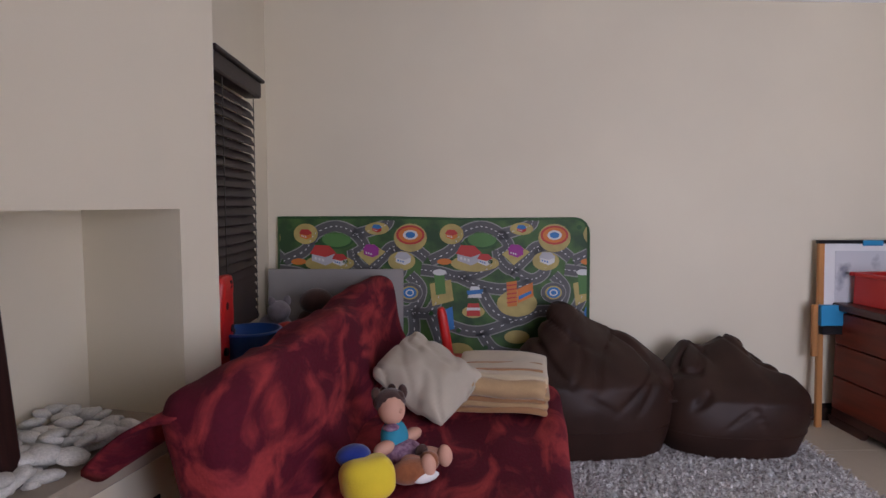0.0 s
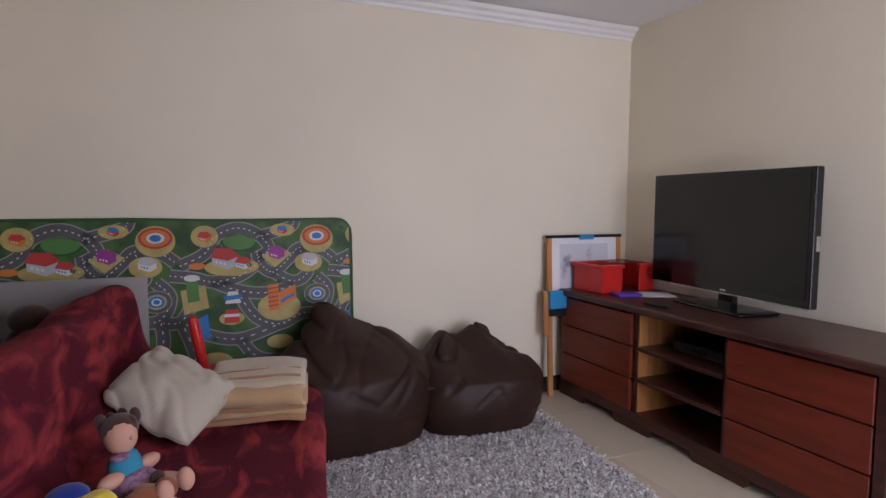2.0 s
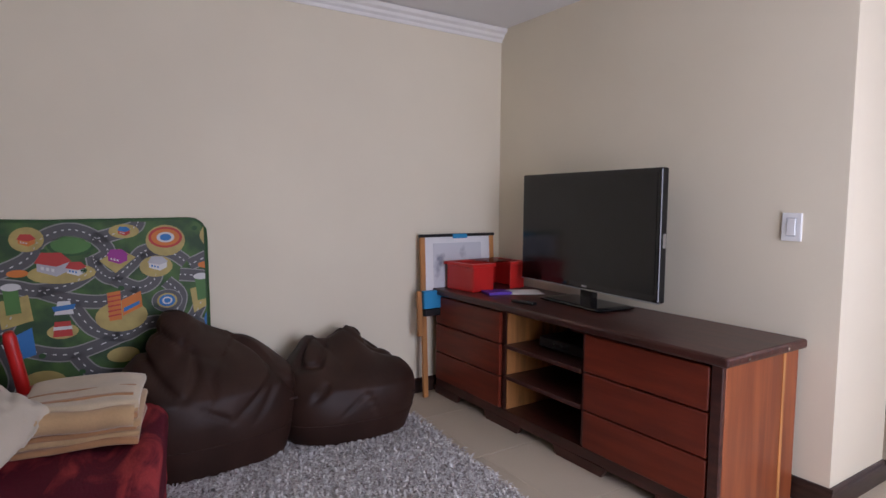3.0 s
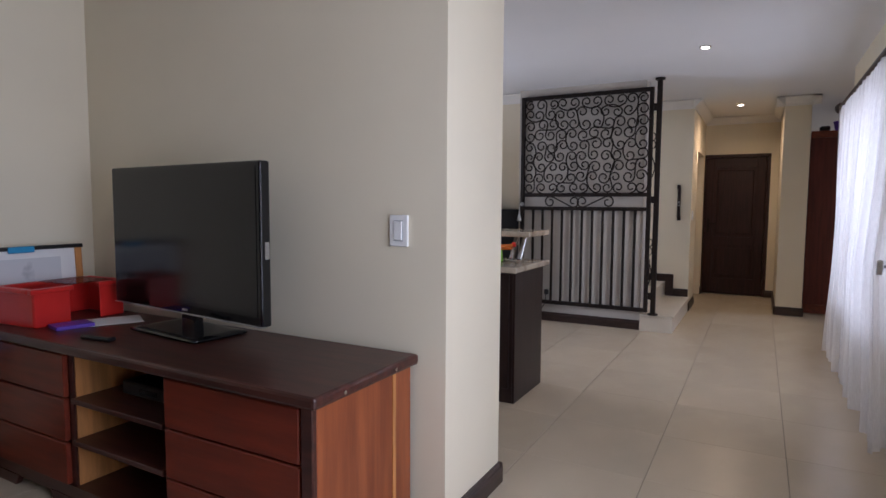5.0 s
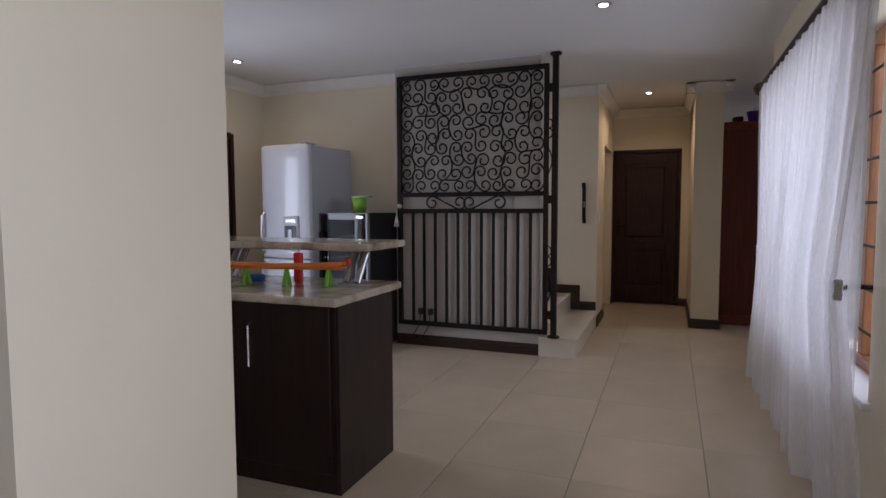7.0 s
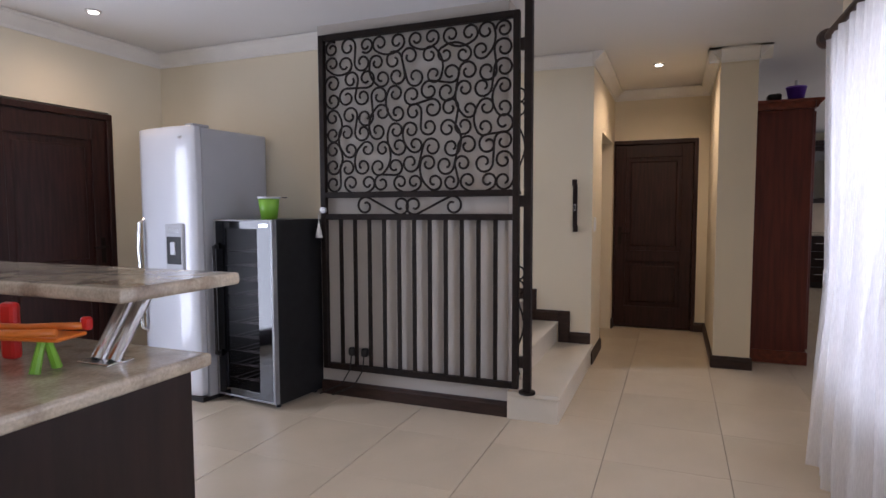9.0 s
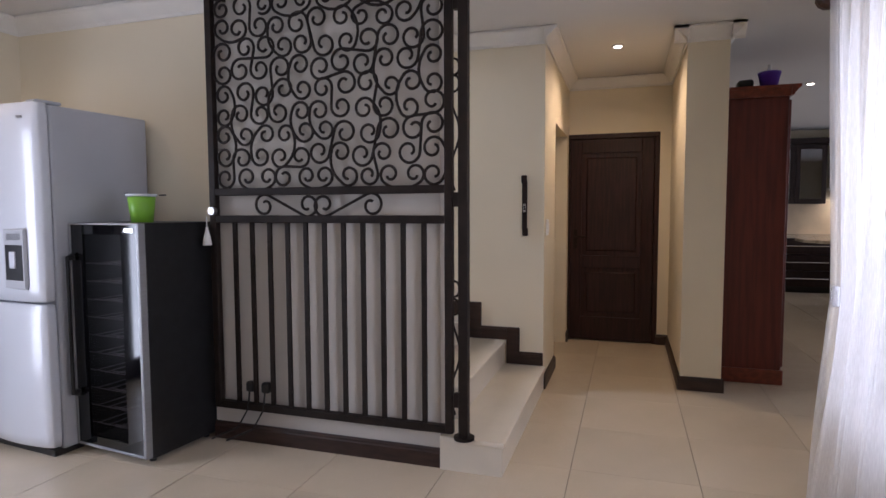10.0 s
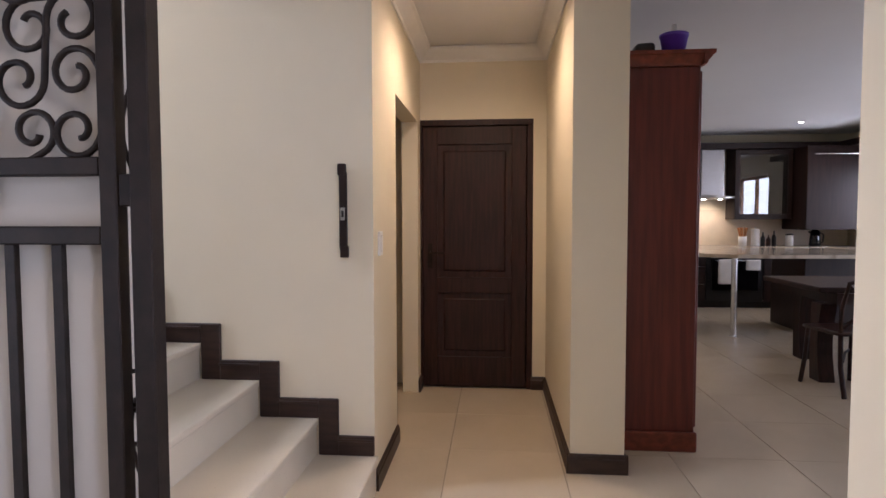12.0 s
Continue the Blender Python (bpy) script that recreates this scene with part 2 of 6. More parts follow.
def box(lo, hi, bevel=0.0, bm=None, seg=1):
    bm = bm or bmesh.new()
    c = [(a + b) / 2 for a, b in zip(lo, hi)]
    s = [abs(b - a) for a, b in zip(lo, hi)]
    r = bmesh.ops.create_cube(bm, size=1, matrix=Matrix.Translation(c) @ Matrix.Diagonal((*s, 1)))
    if bevel:
        es = {e for v in r["verts"] for e in v.link_edges}
        bmesh.ops.bevel(bm, geom=list(es), offset=min(bevel, min(s) * 0.45), segments=seg, affect="EDGES", profile=0.5)
    return bm


def rod(p, q, r, bm=None, n=10, r2=None):
    bm = bm or bmesh.new()
    p, q = Vector(p), Vector(q)
    turn = (q - p).to_track_quat("Z", "Y").to_matrix().to_4x4()
    bmesh.ops.create_cone(bm, cap_ends=True, segments=n, radius1=r, radius2=r if r2 is None else r2, depth=(q - p).length, matrix=Matrix.Translation((p + q) / 2) @ turn)
    return bm


def sweep(pts, r, n=6, bm=None, flat=None):
    """A tube along a line of points."""
    bm = bm or bmesh.new()
    pts = [Vector(p) for p in pts]
    rings, up = [], None
    for i, p in enumerate(pts):
        d = (pts[min(i + 1, len(pts) - 1)] - pts[max(i - 1, 0)]).normalized()
        if up is None:
            up = d.orthogonal().normalized()
        up = (up - d * up.dot(d)).normalized()
        side = d.cross(up)
        rr = r(i / (len(pts) - 1)) if callable(r) else r
        rings.append([bm.verts.new(p + (up * math.cos(2 * math.pi * k / n) + side * math.sin(2 * math.pi * k / n)) * rr) for k in range(n)])
    for a, b in zip(rings, rings[1:]):
        for k in range(n):
            bm.faces.new((a[k], a[(k + 1) % n], b[(k + 1) % n], b[k]))
    bm.faces.new(rings[0][::-1])
    bm.faces.new(rings[-1])
    return bm


def lathe(profile, n=24, bm=None, at=(0, 0, 0)):
    """A turned solid; profile: (radius, height) pairs from bottom to top."""
    bm = bm or bmesh.new()
    rings = [[bm.verts.new((at[0] + r * math.cos(2 * math.pi * k / n), at[1] + r * math.sin(2 * math.pi * k / n), at[2] + z)) for k in range(n)] for r, z in profile]
    for a, b in zip(rings, rings[1:]):
        for k in range(n):
            bm.faces.new((a[k], a[(k + 1) % n], b[(k + 1) % n], b[k]))
    bm.faces.new(rings[0][::-1])
    bm.faces.new(rings[-1])
    return bm


def soft(size, radius, cuts=14, wob=0.0, freq=3.0, seed=0.0, shape=None, bm=None, at=(0, 0, 0)):
    """A rounded, slightly uneven block centred on at; shape(v) bends each point further."""
    tmp = bmesh.new()
    bmesh.ops.create_cube(tmp, size=1)
    bmesh.ops.subdivide_edges(tmp, edges=tmp.edges[:], cuts=cuts, use_grid_fill=True)
    half = Vector(size) / 2
    for v in tmp.verts:
        p = Vector([v.co[i] * size[i] for i in range(3)])
        inner = Vector([max(-(half[i] - radius), min(half[i] - radius, p[i])) if half[i] > radius else 0 for i in range(3)])
        d = p - inner
        rr = Vector([min(radius, half[i]) for i in range(3)])
        if d.length > 1e-6:
            d = Vector([d[i] / rr[i] for i in range(3)])
            d.normalize()
            p = inner + Vector([d[i] * rr[i] for i in range(3)])
        if wob:
            nv = noise.noise_vector(p * freq + Vector((seed, seed * 1.7, seed * 0.3)))
            p += nv * wob
        v.co = shape(p) if shape else p
        v.co += Vector(at)
    if bm is None:
        return tmp
    me = bpy.data.meshes.new("tmp")
    tmp.to_mesh(me)
    tmp.free()
    bm.from_mesh(me)
    bpy.data.meshes.remove(me)
    return bm


def setting(name, bm, mat, label="", category="", smooth=False):
    return tagged(part(name, bm, mat, None, label, smooth), category=category, kind="structure")


def profile_run(p, q, prof, side, bm=None):
    """A moulding from p to q; prof: (out, up) pairs; side: the way it stands out."""
    bm = bm or bmesh.new()
    p, q, side = Vector(p), Vector(q), Vector(side)
    a = [bm.verts.new(p + side * o + Vector((0, 0, u))) for o, u in prof]
    b = [bm.verts.new(q + side * o + Vector((0, 0, u))) for o, u in prof]
    n = len(prof)
    for k in range(n):
        bm.faces.new((a[k], a[(k + 1) % n], b[(k + 1) % n], b[k]))
    bm.faces.new(a[::-1])
    bm.faces.new(b)
    bmesh.ops.recalc_face_normals(bm, faces=bm.faces[:])
    return bm


# ---- plan ----
NORTH, SOUTH, WEST = 4.92, 0.89, -0.40      # lounge walls, dining window wall
DIV0, DIV1, DIVEND = 3.49, 4.02, 2.645      # dividing wall behind the television
CEIL, LCEIL = 2.60, 2.54
DNORTH = 5.72                               # dining end wall
STAIRW = 8.06                               # wall behind the open gate
WALL9 = 9.34                                # stair wall facing the walk
HALLN, HALLS, HALLE = 2.36, 1.40, 11.10     # passage walls and its end
KEAST, KSOUTH = 16.05, -3.60


def walls(name, boxes, label, mat=M_WALL):
    bm = bmesh.new()
    for lo, hi in boxes:
        box(lo, hi, 0.0, bm)
    return setting(name, bm, mat, label, "wall")


T = 3.0
walls("wall_north_lounge", [((WEST - 1.3, NORTH, 0), (DIV0, NORTH + 0.2, T))], "plain cream painted lounge wall")
walls("wall_divider", [((DIV0, DIVEND, 0), (DIV1, DNORTH, T))], "thick cream painted dividing wall with a rounded end")
walls("wall_west", [((WEST - 0.25, 3.58, 0), (WEST, 3.80, T)), ((WEST - 0.25, 4.48, 0), (WEST, NORTH, T)), ((WEST - 0.25, 3.80, 0), (WEST, 4.48, 0.66)), ((WEST - 0.25, 3.80, 1.88), (WEST, 4.48, T)),
                    ((-1.7, SOUTH, 0), (-1.5, NORTH, T))], "cream painted wall with a window beside the fireplace")
walls("wall_south", [((-1.7, SOUTH - 0.22, 0), (1.40, SOUTH, T)), ((3.30, SOUTH - 0.22, 0), (5.53, SOUTH, T)), ((1.40, SOUTH - 0.22, 0), (3.30, SOUTH, 0.3)), ((1.40, SOUTH - 0.22, 2.2), (3.30, SOUTH, T)),
                     ((5.53, SOUTH - 0.22, 0), (7.85, SOUTH, 0.52)), ((5.53, SOUTH - 0.22, 2.10), (7.85, SOUTH, T)), ((7.85, SOUTH - 0.22, 0), (8.18, SOUTH, T))], "cream painted wall with a large window")
walls("wall_north_dining", [((DIV1, DNORTH, 0), (5.62, DNORTH + 0.22, T)), ((5.62, DNORTH, 2.06), (7.56, DNORTH + 0.22, T)), ((7.56, DNORTH, 0), (8.1, DNORTH + 0.22, T))], "cream yellow dining wall with a double doorway")
walls("wall_stair_side", [((STAIRW, 4.06, 0), (STAIRW + 0.20, DNORTH, T + 1.6))], "cream painted wall beside the stairs")
# this stretch carries the gate's shade in its colour
walls("wall_behind_gate", [((7.885, 2.68, 0), (8.10, 4.06, T + 1.6))], "wall behind the iron gate, its shade put into the grey colour", M_GATESHADE)
walls("wall_stair_back", [((WALL9, HALLN + 0.12, 0), (WALL9 + 0.14, 6.9, T + 1.6)), ((8.1, 6.9, 0), (9.5, 7.0, T + 1.6)), ((7.98, DNORTH, T), (8.1, 6.9, T + 1.6))], "tall cream stairwell wall")
walls("wall_passage_north", [((WALL9, HALLN, 0), (9.98, HALLN + 0.12, T)), ((9.98, HALLN, 2.03), (10.95, HALLN + 0.12, T)), ((10.95, HALLN, 0), (11.3, HALLN + 0.12, T)),
                             ((9.4, 3.6, 0), (11.3, 3.7, T)), ((11.2, HALLN + 0.12, 0), (11.3, 3.6, T))], "cream passage wall with a side opening")
walls("wall_passage_south", [((9.635, 1.125, 0), (KEAST, HALLS, T))], "cream painted pier and passage wall")
# the last box is an unseen backing that stops daylight leaking round the leaf
walls("wall_passage_end", [((HALLE, HALLS, 0), (HALLE + 0.16, 1.53, T)), ((HALLE, 2.36, 0), (HALLE + 0.16, HALLN + 0.12, T)), ((HALLE, 1.53, 2.05), (HALLE + 0.16, 2.36, T)), ((HALLE + 0.165, HALLS, 0), (HALLE + 0.26, HALLN + 0.12, T))], "cream wall round the passage door, with an added light-blocking backing")
walls("wall_kitchen_east", [((KEAST, KSOUTH - 0.2, 0), (KEAST + 0.2, HALLS, T))], "kitchen end wall")
walls("wall_kitchen_south", [((8.1, KSOUTH - 0.2, 0), (10.3, KSOUTH, T)), ((10.3, KSOUTH - 0.2, 0), (12.7, KSOUTH, 0.4)), ((10.3, KSOUTH - 0.2, 2.2), (12.7, KSOUTH, T)), ((12.7, KSOUTH - 0.2, 0), (14.2, KSOUTH, T)),
                             ((14.2, KSOUTH - 0.2, 0), (15.3, KSOUTH, 1.02)), ((14.2, KSOUTH - 0.2, 2.02), (15.3, KSOUTH, T)), ((15.3, KSOUTH - 0.2, 0), (KEAST, KSOUTH, T))], "kitchen wall with the sink window and an added opening")
walls("wall_kitchen_west", [((7.96, KSOUTH, 0), (8.175, SOUTH - 0.22, T))], "plain wall closing the kitchen")

# ceilings
setting("ceiling_lounge", box((-1.7, 0.55, LCEIL), (DIV0, 5.1, LCEIL + 0.16)), M_CEIL, "smooth white lounge ceiling", "ceiling")
setting("ceiling_beam", box((DIV0, 0.55, CEIL - 0.012), (DIV1, DIVEND, CEIL + 0.1)), M_CEIL, "flush ceiling beam between the rooms", "ceiling")
cb = box((DIV1, 0.55, CEIL), (STAIRW, DNORTH + 0.2, CEIL + 0.1))
box((STAIRW, 0.55, CEIL), (WALL9, 3.61, CEIL + 0.1), 0, cb)
box((WALL9, 0.55, CEIL), (11.3, 3.7, CEIL + 0.1), 0, cb)
setting("ceiling_dining", cb, M_CEIL, "smooth white dining and passage ceiling", "ceiling")
cb = box((8.1, KSOUTH - 0.2, CEIL), (11.3, 0.55, CEIL + 0.1))
box((11.3, KSOUTH - 0.2, CEIL), (KEAST + 0.2, 1.4, CEIL + 0.1), 0, cb)
setting("ceiling_kitchen", cb, M_CEIL, "smooth white kitchen ceiling", "ceiling")
cb = box((7.9, 2.80, T + 1.6), (9.6, 7.0, T + 1.7))
box((STAIRW, 3.52, CEIL + 0.1), (WALL9, 3.60, T + 1.6), 0, cb)
setting("ceiling_stairwell", cb, M_CEIL, "white ceiling over the stairwell", "ceiling")

# cornices
COVE = [(0, 0), (0.012, 0), (0.016, 0.018), (0.045, 0.045), (0.075, 0.078), (0.09, 0.085), (0.09, 0.10), (0, 0.10)]
LCOVE = [(0, 0), (0.010, 0), (0.012, 0.02), (0.03, 0.032), (0.035, 0.05), (0.06, 0.062), (0.07, 0.085), (0, 0.085)]


def cornice(p, q, side, prof=COVE, top=CEIL):
    h = prof[-1][1]
    profile_run((*p, top - h - 0.005), (*q, top - h - 0.005), prof, (*side, 0), cornice.bm)


cornice.bm = bmesh.new()
cornice((WEST, NORTH), (DIV0, NORTH), (0, -1), LCOVE, LCEIL)
cornice((DIV1, DNORTH), (STAIRW, DNORTH), (0, -1))
cornice((STAIRW, 4.06), (STAIRW, DNORTH), (-1, 0))
cornice((WALL9, HALLN), (WALL9, 3.55), (-1, 0))
cornice((WALL9 - 0.09, HALLN), (HALLE, HALLN), (0, -1))
cornice((9.635 - 0.09, HALLS), (HALLE, HALLS), (0, 1))
cornice((9.635, 1.125 - 0.09), (9.635, HALLS + 0.09), (-1, 0))
cornice((9.635 - 0.09, 1.125), (9.95, 1.125), (0, -1))
cornice((HALLE, HALLS), (HALLE, HALLN), (-1, 0))
setting("trim_cornice", cornice.bm, M_CORNICE, "white moulded plaster cornice", "cornice")

# skirting
SK = [(0, 0), (0.018, 0), (0.018, 0.075), (0.013, 0.082), (0.013, 0.092), (0.007, 0.10), (0, 0.10)]
sk = bmesh.new()


def skirt(p, q, side, z=0.0):
    profile_run((*p, z), (*q, z), SK, (*side, 0), sk)


skirt((1.6, NORTH), (DIV0, NORTH), (0, -1))
skirt((DIV0, DIVEND - 0.018), (DIV0, NORTH), (-1, 0))
skirt((DIV0, DIVEND), (DIV1, DIVEND), (0, -1))
skirt((DIV1, DIVEND - 0.018), (DIV1, DNORTH), (1, 0))
skirt((3.3, SOUTH), (8.18, SOUTH), (0, 1))
skirt((8.18, SOUTH - 0.22), (8.18, SOUTH + 0.018), (1, 0))
skirt((7.885, 2.68), (7.885, 4.06), (-1, 0))
skirt((STAIRW, 4.06), (STAIRW, DNORTH), (-1, 0))
skirt((7.58, DNORTH), (STAIRW, DNORTH), (0, -1))
skirt((WALL9 + 0.0, HALLN), (9.98, HALLN), (0, -1))
skirt((10.95, HALLN), (HALLE, HALLN), (0, -1))
skirt((9.617, HALLS), (HALLE, HALLS), (0, 1))
skirt((9.635, 1.107), (9.635, 1.418), (-1, 0))
skirt((9.617, 1.125), (9.96, 1.125), (0, -1))
skirt((HALLE, HALLS), (HALLE, 1.51), (-1, 0))
setting("baseboard", sk, M_BASE, "dark brown wooden skirting board", "skirting")

# stairs and their stepped skirting
for i in range(9):
    y0, z = 2.34 + 0.29 * i, 0.178 * (i + 1)
    lo_x = 7.845 if i == 0 else 8.10
    sb = box((lo_x + 0.012, y0 + 0.015, 0 if i == 0 else z - 0.178), (WALL9, y0 + 0.62, z - 0.03))
    if i == 0:
        sb = box((lo_x + 0.012, y0 + 0.015, 0), (WALL9, 2.676, z - 0.03))
        box((8.10, 2.676, 0), (WALL9, y0 + 0.6, z - 0.03), 0, sb)
        box((lo_x, y0, z - 0.03), (WALL9 - 0.002, 2.676, z), 0.008, sb, 2)
        box((8.102, 2.67, z - 0.03), (WALL9 - 0.002, y0 + 0.31, z), 0, sb)
    else:
        box((lo_x + 0.002, y0, z - 0.03), (WALL9 - 0.002, y0 + 0.33, z), 0.008, sb, 2)
    setting("stair_step", sb, M_STEP, "cream tiled stair step with a rounded nosing", "step")
ss = bmesh.new()
for i in range(8):
    y0, z = 2.34 + 0.29 * i, 0.178 * (i + 1)
    hi = y0 + 0.29
    box((WALL9 - 0.02, max(y0 - 0.0, 2.36), z), (WALL9, hi - 0.095, z + 0.095), 0.004, ss)
    box((WALL9 - 0.021, hi - 0.097, z), (WALL9, hi, z + 0.178 + 0.095), 0.004, ss)
    box((WALL9 - 0.026, max(y0, 2.36), z + 0.070), (WALL9, hi - 0.09, z + 0.082), 0.002, ss)
setting("trim_stair_skirting", ss, M_BASE, "dark stepped wooden stair skirting", "skirting")


# ---- doors and windows ----
def panel_door(name, w, h, m, panels, label, knob_side=1):
    root = thing(name, m, label, "door", kind="structure")
    fr = bmesh.new()
    box((-w / 2 - 0.045, -0.02, 0), (-w / 2, 0.08, h), 0.004, fr)
    box((w / 2, -0.02, 0), (w / 2 + 0.045, 0.08, h), 0.004, fr)
    box((-w / 2 - 0.045, -0.02, h), (w / 2 + 0.045, 0.08, h + 0.045), 0.004, fr)
    part("door_frame", fr, M_DOOR, root)
    lf = bmesh.new()
    st = 0.115
    xs = (-w / 2 + 0.004, -w / 2 + st, w / 2 - st, w / 2 - 0.004)
    box((xs[0], 0, 0.01), (xs[1], 0.042, h - 0.004), 0.003, lf)
    box((xs[2], 0, 0.01), (xs[3], 0.042, h - 0.004), 0.003, lf)
    zs = [0.01] + [z for pr in panels for z in pr] + [h - 0.004]
    for a, b in zip(zs[::2], zs[1::2]):
        box((xs[1], 0.001, a), (xs[2], 0.041, b), 0.003, lf)
    leaf = part("door_leaf", lf, M_DOOR, root)
    for a, b in panels:
        pb = box((xs[1], 0.016, a), (xs[2], 0.028, b))
        box((xs[1] + 0.045, 0.006, a + 0.045), (xs[2] - 0.045, 0.03, b - 0.045), 0.012, pb)
        part("door_panel", pb, M_DOOR, leaf)
    hb = box((knob_side * (w / 2 - 0.075), -0.004, 0.93), (knob_side * (w / 2 - 0.04), 0, 1.12), 0.003)
    sweep([(knob_side * (w / 2 - 0.057), -0.002, 1.05), (knob_side * (w / 2 - 0.057), -0.05, 1.05), (knob_side * (w / 2 - 0.17), -0.055, 1.05)], 0.009, 8, hb)
    part("door_handle", hb, M_IRON, leaf, "dark metal lever handle")
    return root


panel_door("door_1", 0.80, 2.02, pose(HALLE + 0.015, 1.945, 0, 0, 0, -90), [(0.24, 0.74), (0.86, 1.88)], "dark stained wooden passage door, closed", -1)
panel_door("door_2", 0.84, 2.00, pose(7.11, DNORTH + 0.0, 0), [(0.24, 0.80), (0.92, 1.84)], "dark mahogany patio door leaf, closed", 1)

# glazed patio leaf
pd = thing("door_3", pose(6.14, DNORTH + 0.03, 0), "glazed dark wooden patio door leaf", "door", kind="structure")
fb = bmesh.new()
for lo, hi in (((-0.50, 0, 0), (-0.40, 0.05, 2.0)), ((0.40, 0, 0), (0.50, 0.05, 2.0)), ((-0.40, 0, 0), (0.40, 0.05, 0.15)), ((-0.40, 0, 1.9), (0.40, 0.05, 2.04))):
    box(lo, hi, 0.004, fb)
part("door_frame", fb, M_DOOR, pd)
gp = part("pane", box((-0.40, 0.022, 0.15), (0.40, 0.028, 1.9)), M_GLASS, pd)
gp.visible_shadow = False


def window(name, w, z0, z1, m, cols, bars, label, mat):
    """A framed window in the local x-z plane, glass towards +y."""
    root = thing(name, m, label, "window", kind="structure")
    fb = bmesh.new()
    for lo, hi in (((-w / 2, 0, z0), (-w / 2 + 0.06, 0.07, z1)), ((w / 2 - 0.06, 0, z0), (w / 2, 0.07, z1)), ((-w / 2 + 0.06, 0, z0), (w / 2 - 0.06, 0.07, z0 + 0.06)), ((-w / 2 + 0.06, 0, z1 - 0.06), (w / 2 - 0.06, 0.07, z1))):
        box(lo, hi, 0.005, fb)
    step = (w - 0.12) / cols
    for k in range(1, cols):
        x = -w / 2 + 0.06 + step * k
        box((x - 0.03, 0.003, z0 + 0.06), (x + 0.03, 0.067, z1 - 0.06), 0.005, fb)
    part("window_frame", fb, mat, root)
    for k in range(cols):
        x = -w / 2 + 0.06 + step * k
        g = part("pane", box((x + 0.02, 0.032, z0 + 0.05), (x + step - 0.02, 0.037, z1 - 0.05)), M_GLASS, root)
        g.visible_shadow = False
    for k in range(bars):
        z = z0 + (z1 - z0) * (k + 1) / (bars + 1)
        part("burglar_bar", rod((-w / 2 + 0.03, -0.02, z), (w / 2 - 0.03, -0.02, z), 0.007, n=6), M_IRON, root)
    return root


window("window_1", 2.32, 0.54, 2.10, pose(6.69, SOUTH - 0.12, 0, 0, 0, 180), 4, 7, "varnished wooden window with burglar bars behind sheer curtains", M_WOODWIN)
setting("window_sill", box((5.49, SOUTH - 0.12, 0.515), (7.89, SOUTH + 0.03, 0.545), 0.005), M_SILL, "white painted window sill", "sill")
# out of view, added where the lounge fill light comes in
window("window_2", 1.90, 0.3, 2.2, pose(2.35, SOUTH - 0.15, 0, 0, 0, 180), 3, 0, "plain unseen window, added to light the lounge", M_WOODWIN)
window("window_3", 1.10, 1.02, 2.02, pose(14.75, KSOUTH - 0.1, 0, 0, 0, 180), 2, 5, "wooden kitchen window over the sink with bars", M_WOODWIN)
# unseen window added round the nook fill light
window("window_4", 2.40, 0.4, 2.2, pose(11.5, KSOUTH - 0.1, 0, 0, 0, 180), 3, 0, "wide unseen window, added to light the kitchen end", M_WOODWIN)
window("window_5", 0.68, 0.66, 1.88, pose(WEST - 0.14, 4.14, 0, 0, 0, 90), 1, 0, "white reveal window behind a dark blind", M_WOODWIN)
setting("window_sill", box((WEST - 0.16, 3.82, 0.66), (WEST + 0.06, 4.47, 0.69), 0.004), M_SILL, "white painted window sill", "sill")

# outside: ground and a boundary wall
gb = bmesh.new()
bmesh.ops.create_grid(gb, x_segments=2, y_segments=2, size=400, matrix=Matrix.Translation((0, 0, -0.12)))
setting("ground", gb, M_GROUND, "pale paved ground outside", "ground")
setting("boundary_wall", box((-6, -7.6, -0.12), (24, -7.3, 2.3)), M_OUTWALL, "plain plastered garden wall outside", "wall")
setting("boundary_wall", box((-6, 11.0, -0.12), (24, 11.3, 2.2)), M_OUTWALL, "plain plastered garden wall outside", "wall")

# ---- lounge ----
# fireplace: a plastered breast with an open niche, turned slightly into the room
FP = pose(-0.21, 3.56, 0, 0, 0, -16)      # its corner; local -y runs along the face, -x goes into it
fire = thing("fireplace", FP, "cream plastered fireplace with a raised open niche", "fireplace", kind="structure")
fb = box((-0.62, -2.3, 1.275), (0, 0, 2.9))
box((-0.62, -0.185, 0.62), (0, 0, 1.275), 0, fb)
box((-0.62, -2.3, 0), (-0.012, 0, 0.56), 0, fb)
box((-0.62, -2.3, 0.62), (-0.37, -0.185, 1.275), 0, fb)
part("chimney_breast", fb, M_WALL, fire)
part("ledge", box((-0.62, -2.3, 0.56), (0.035, 0, 0.62), 0.006), M_LEDGE, fire, "smooth grey brown screed ledge")
part("ash_slot", box((-0.02, -1.9, 0.40), (-0.008, -0.3, 0.425)), M_BLACK, fire, "dark slot under the ledge")
rng = random.Random(5)
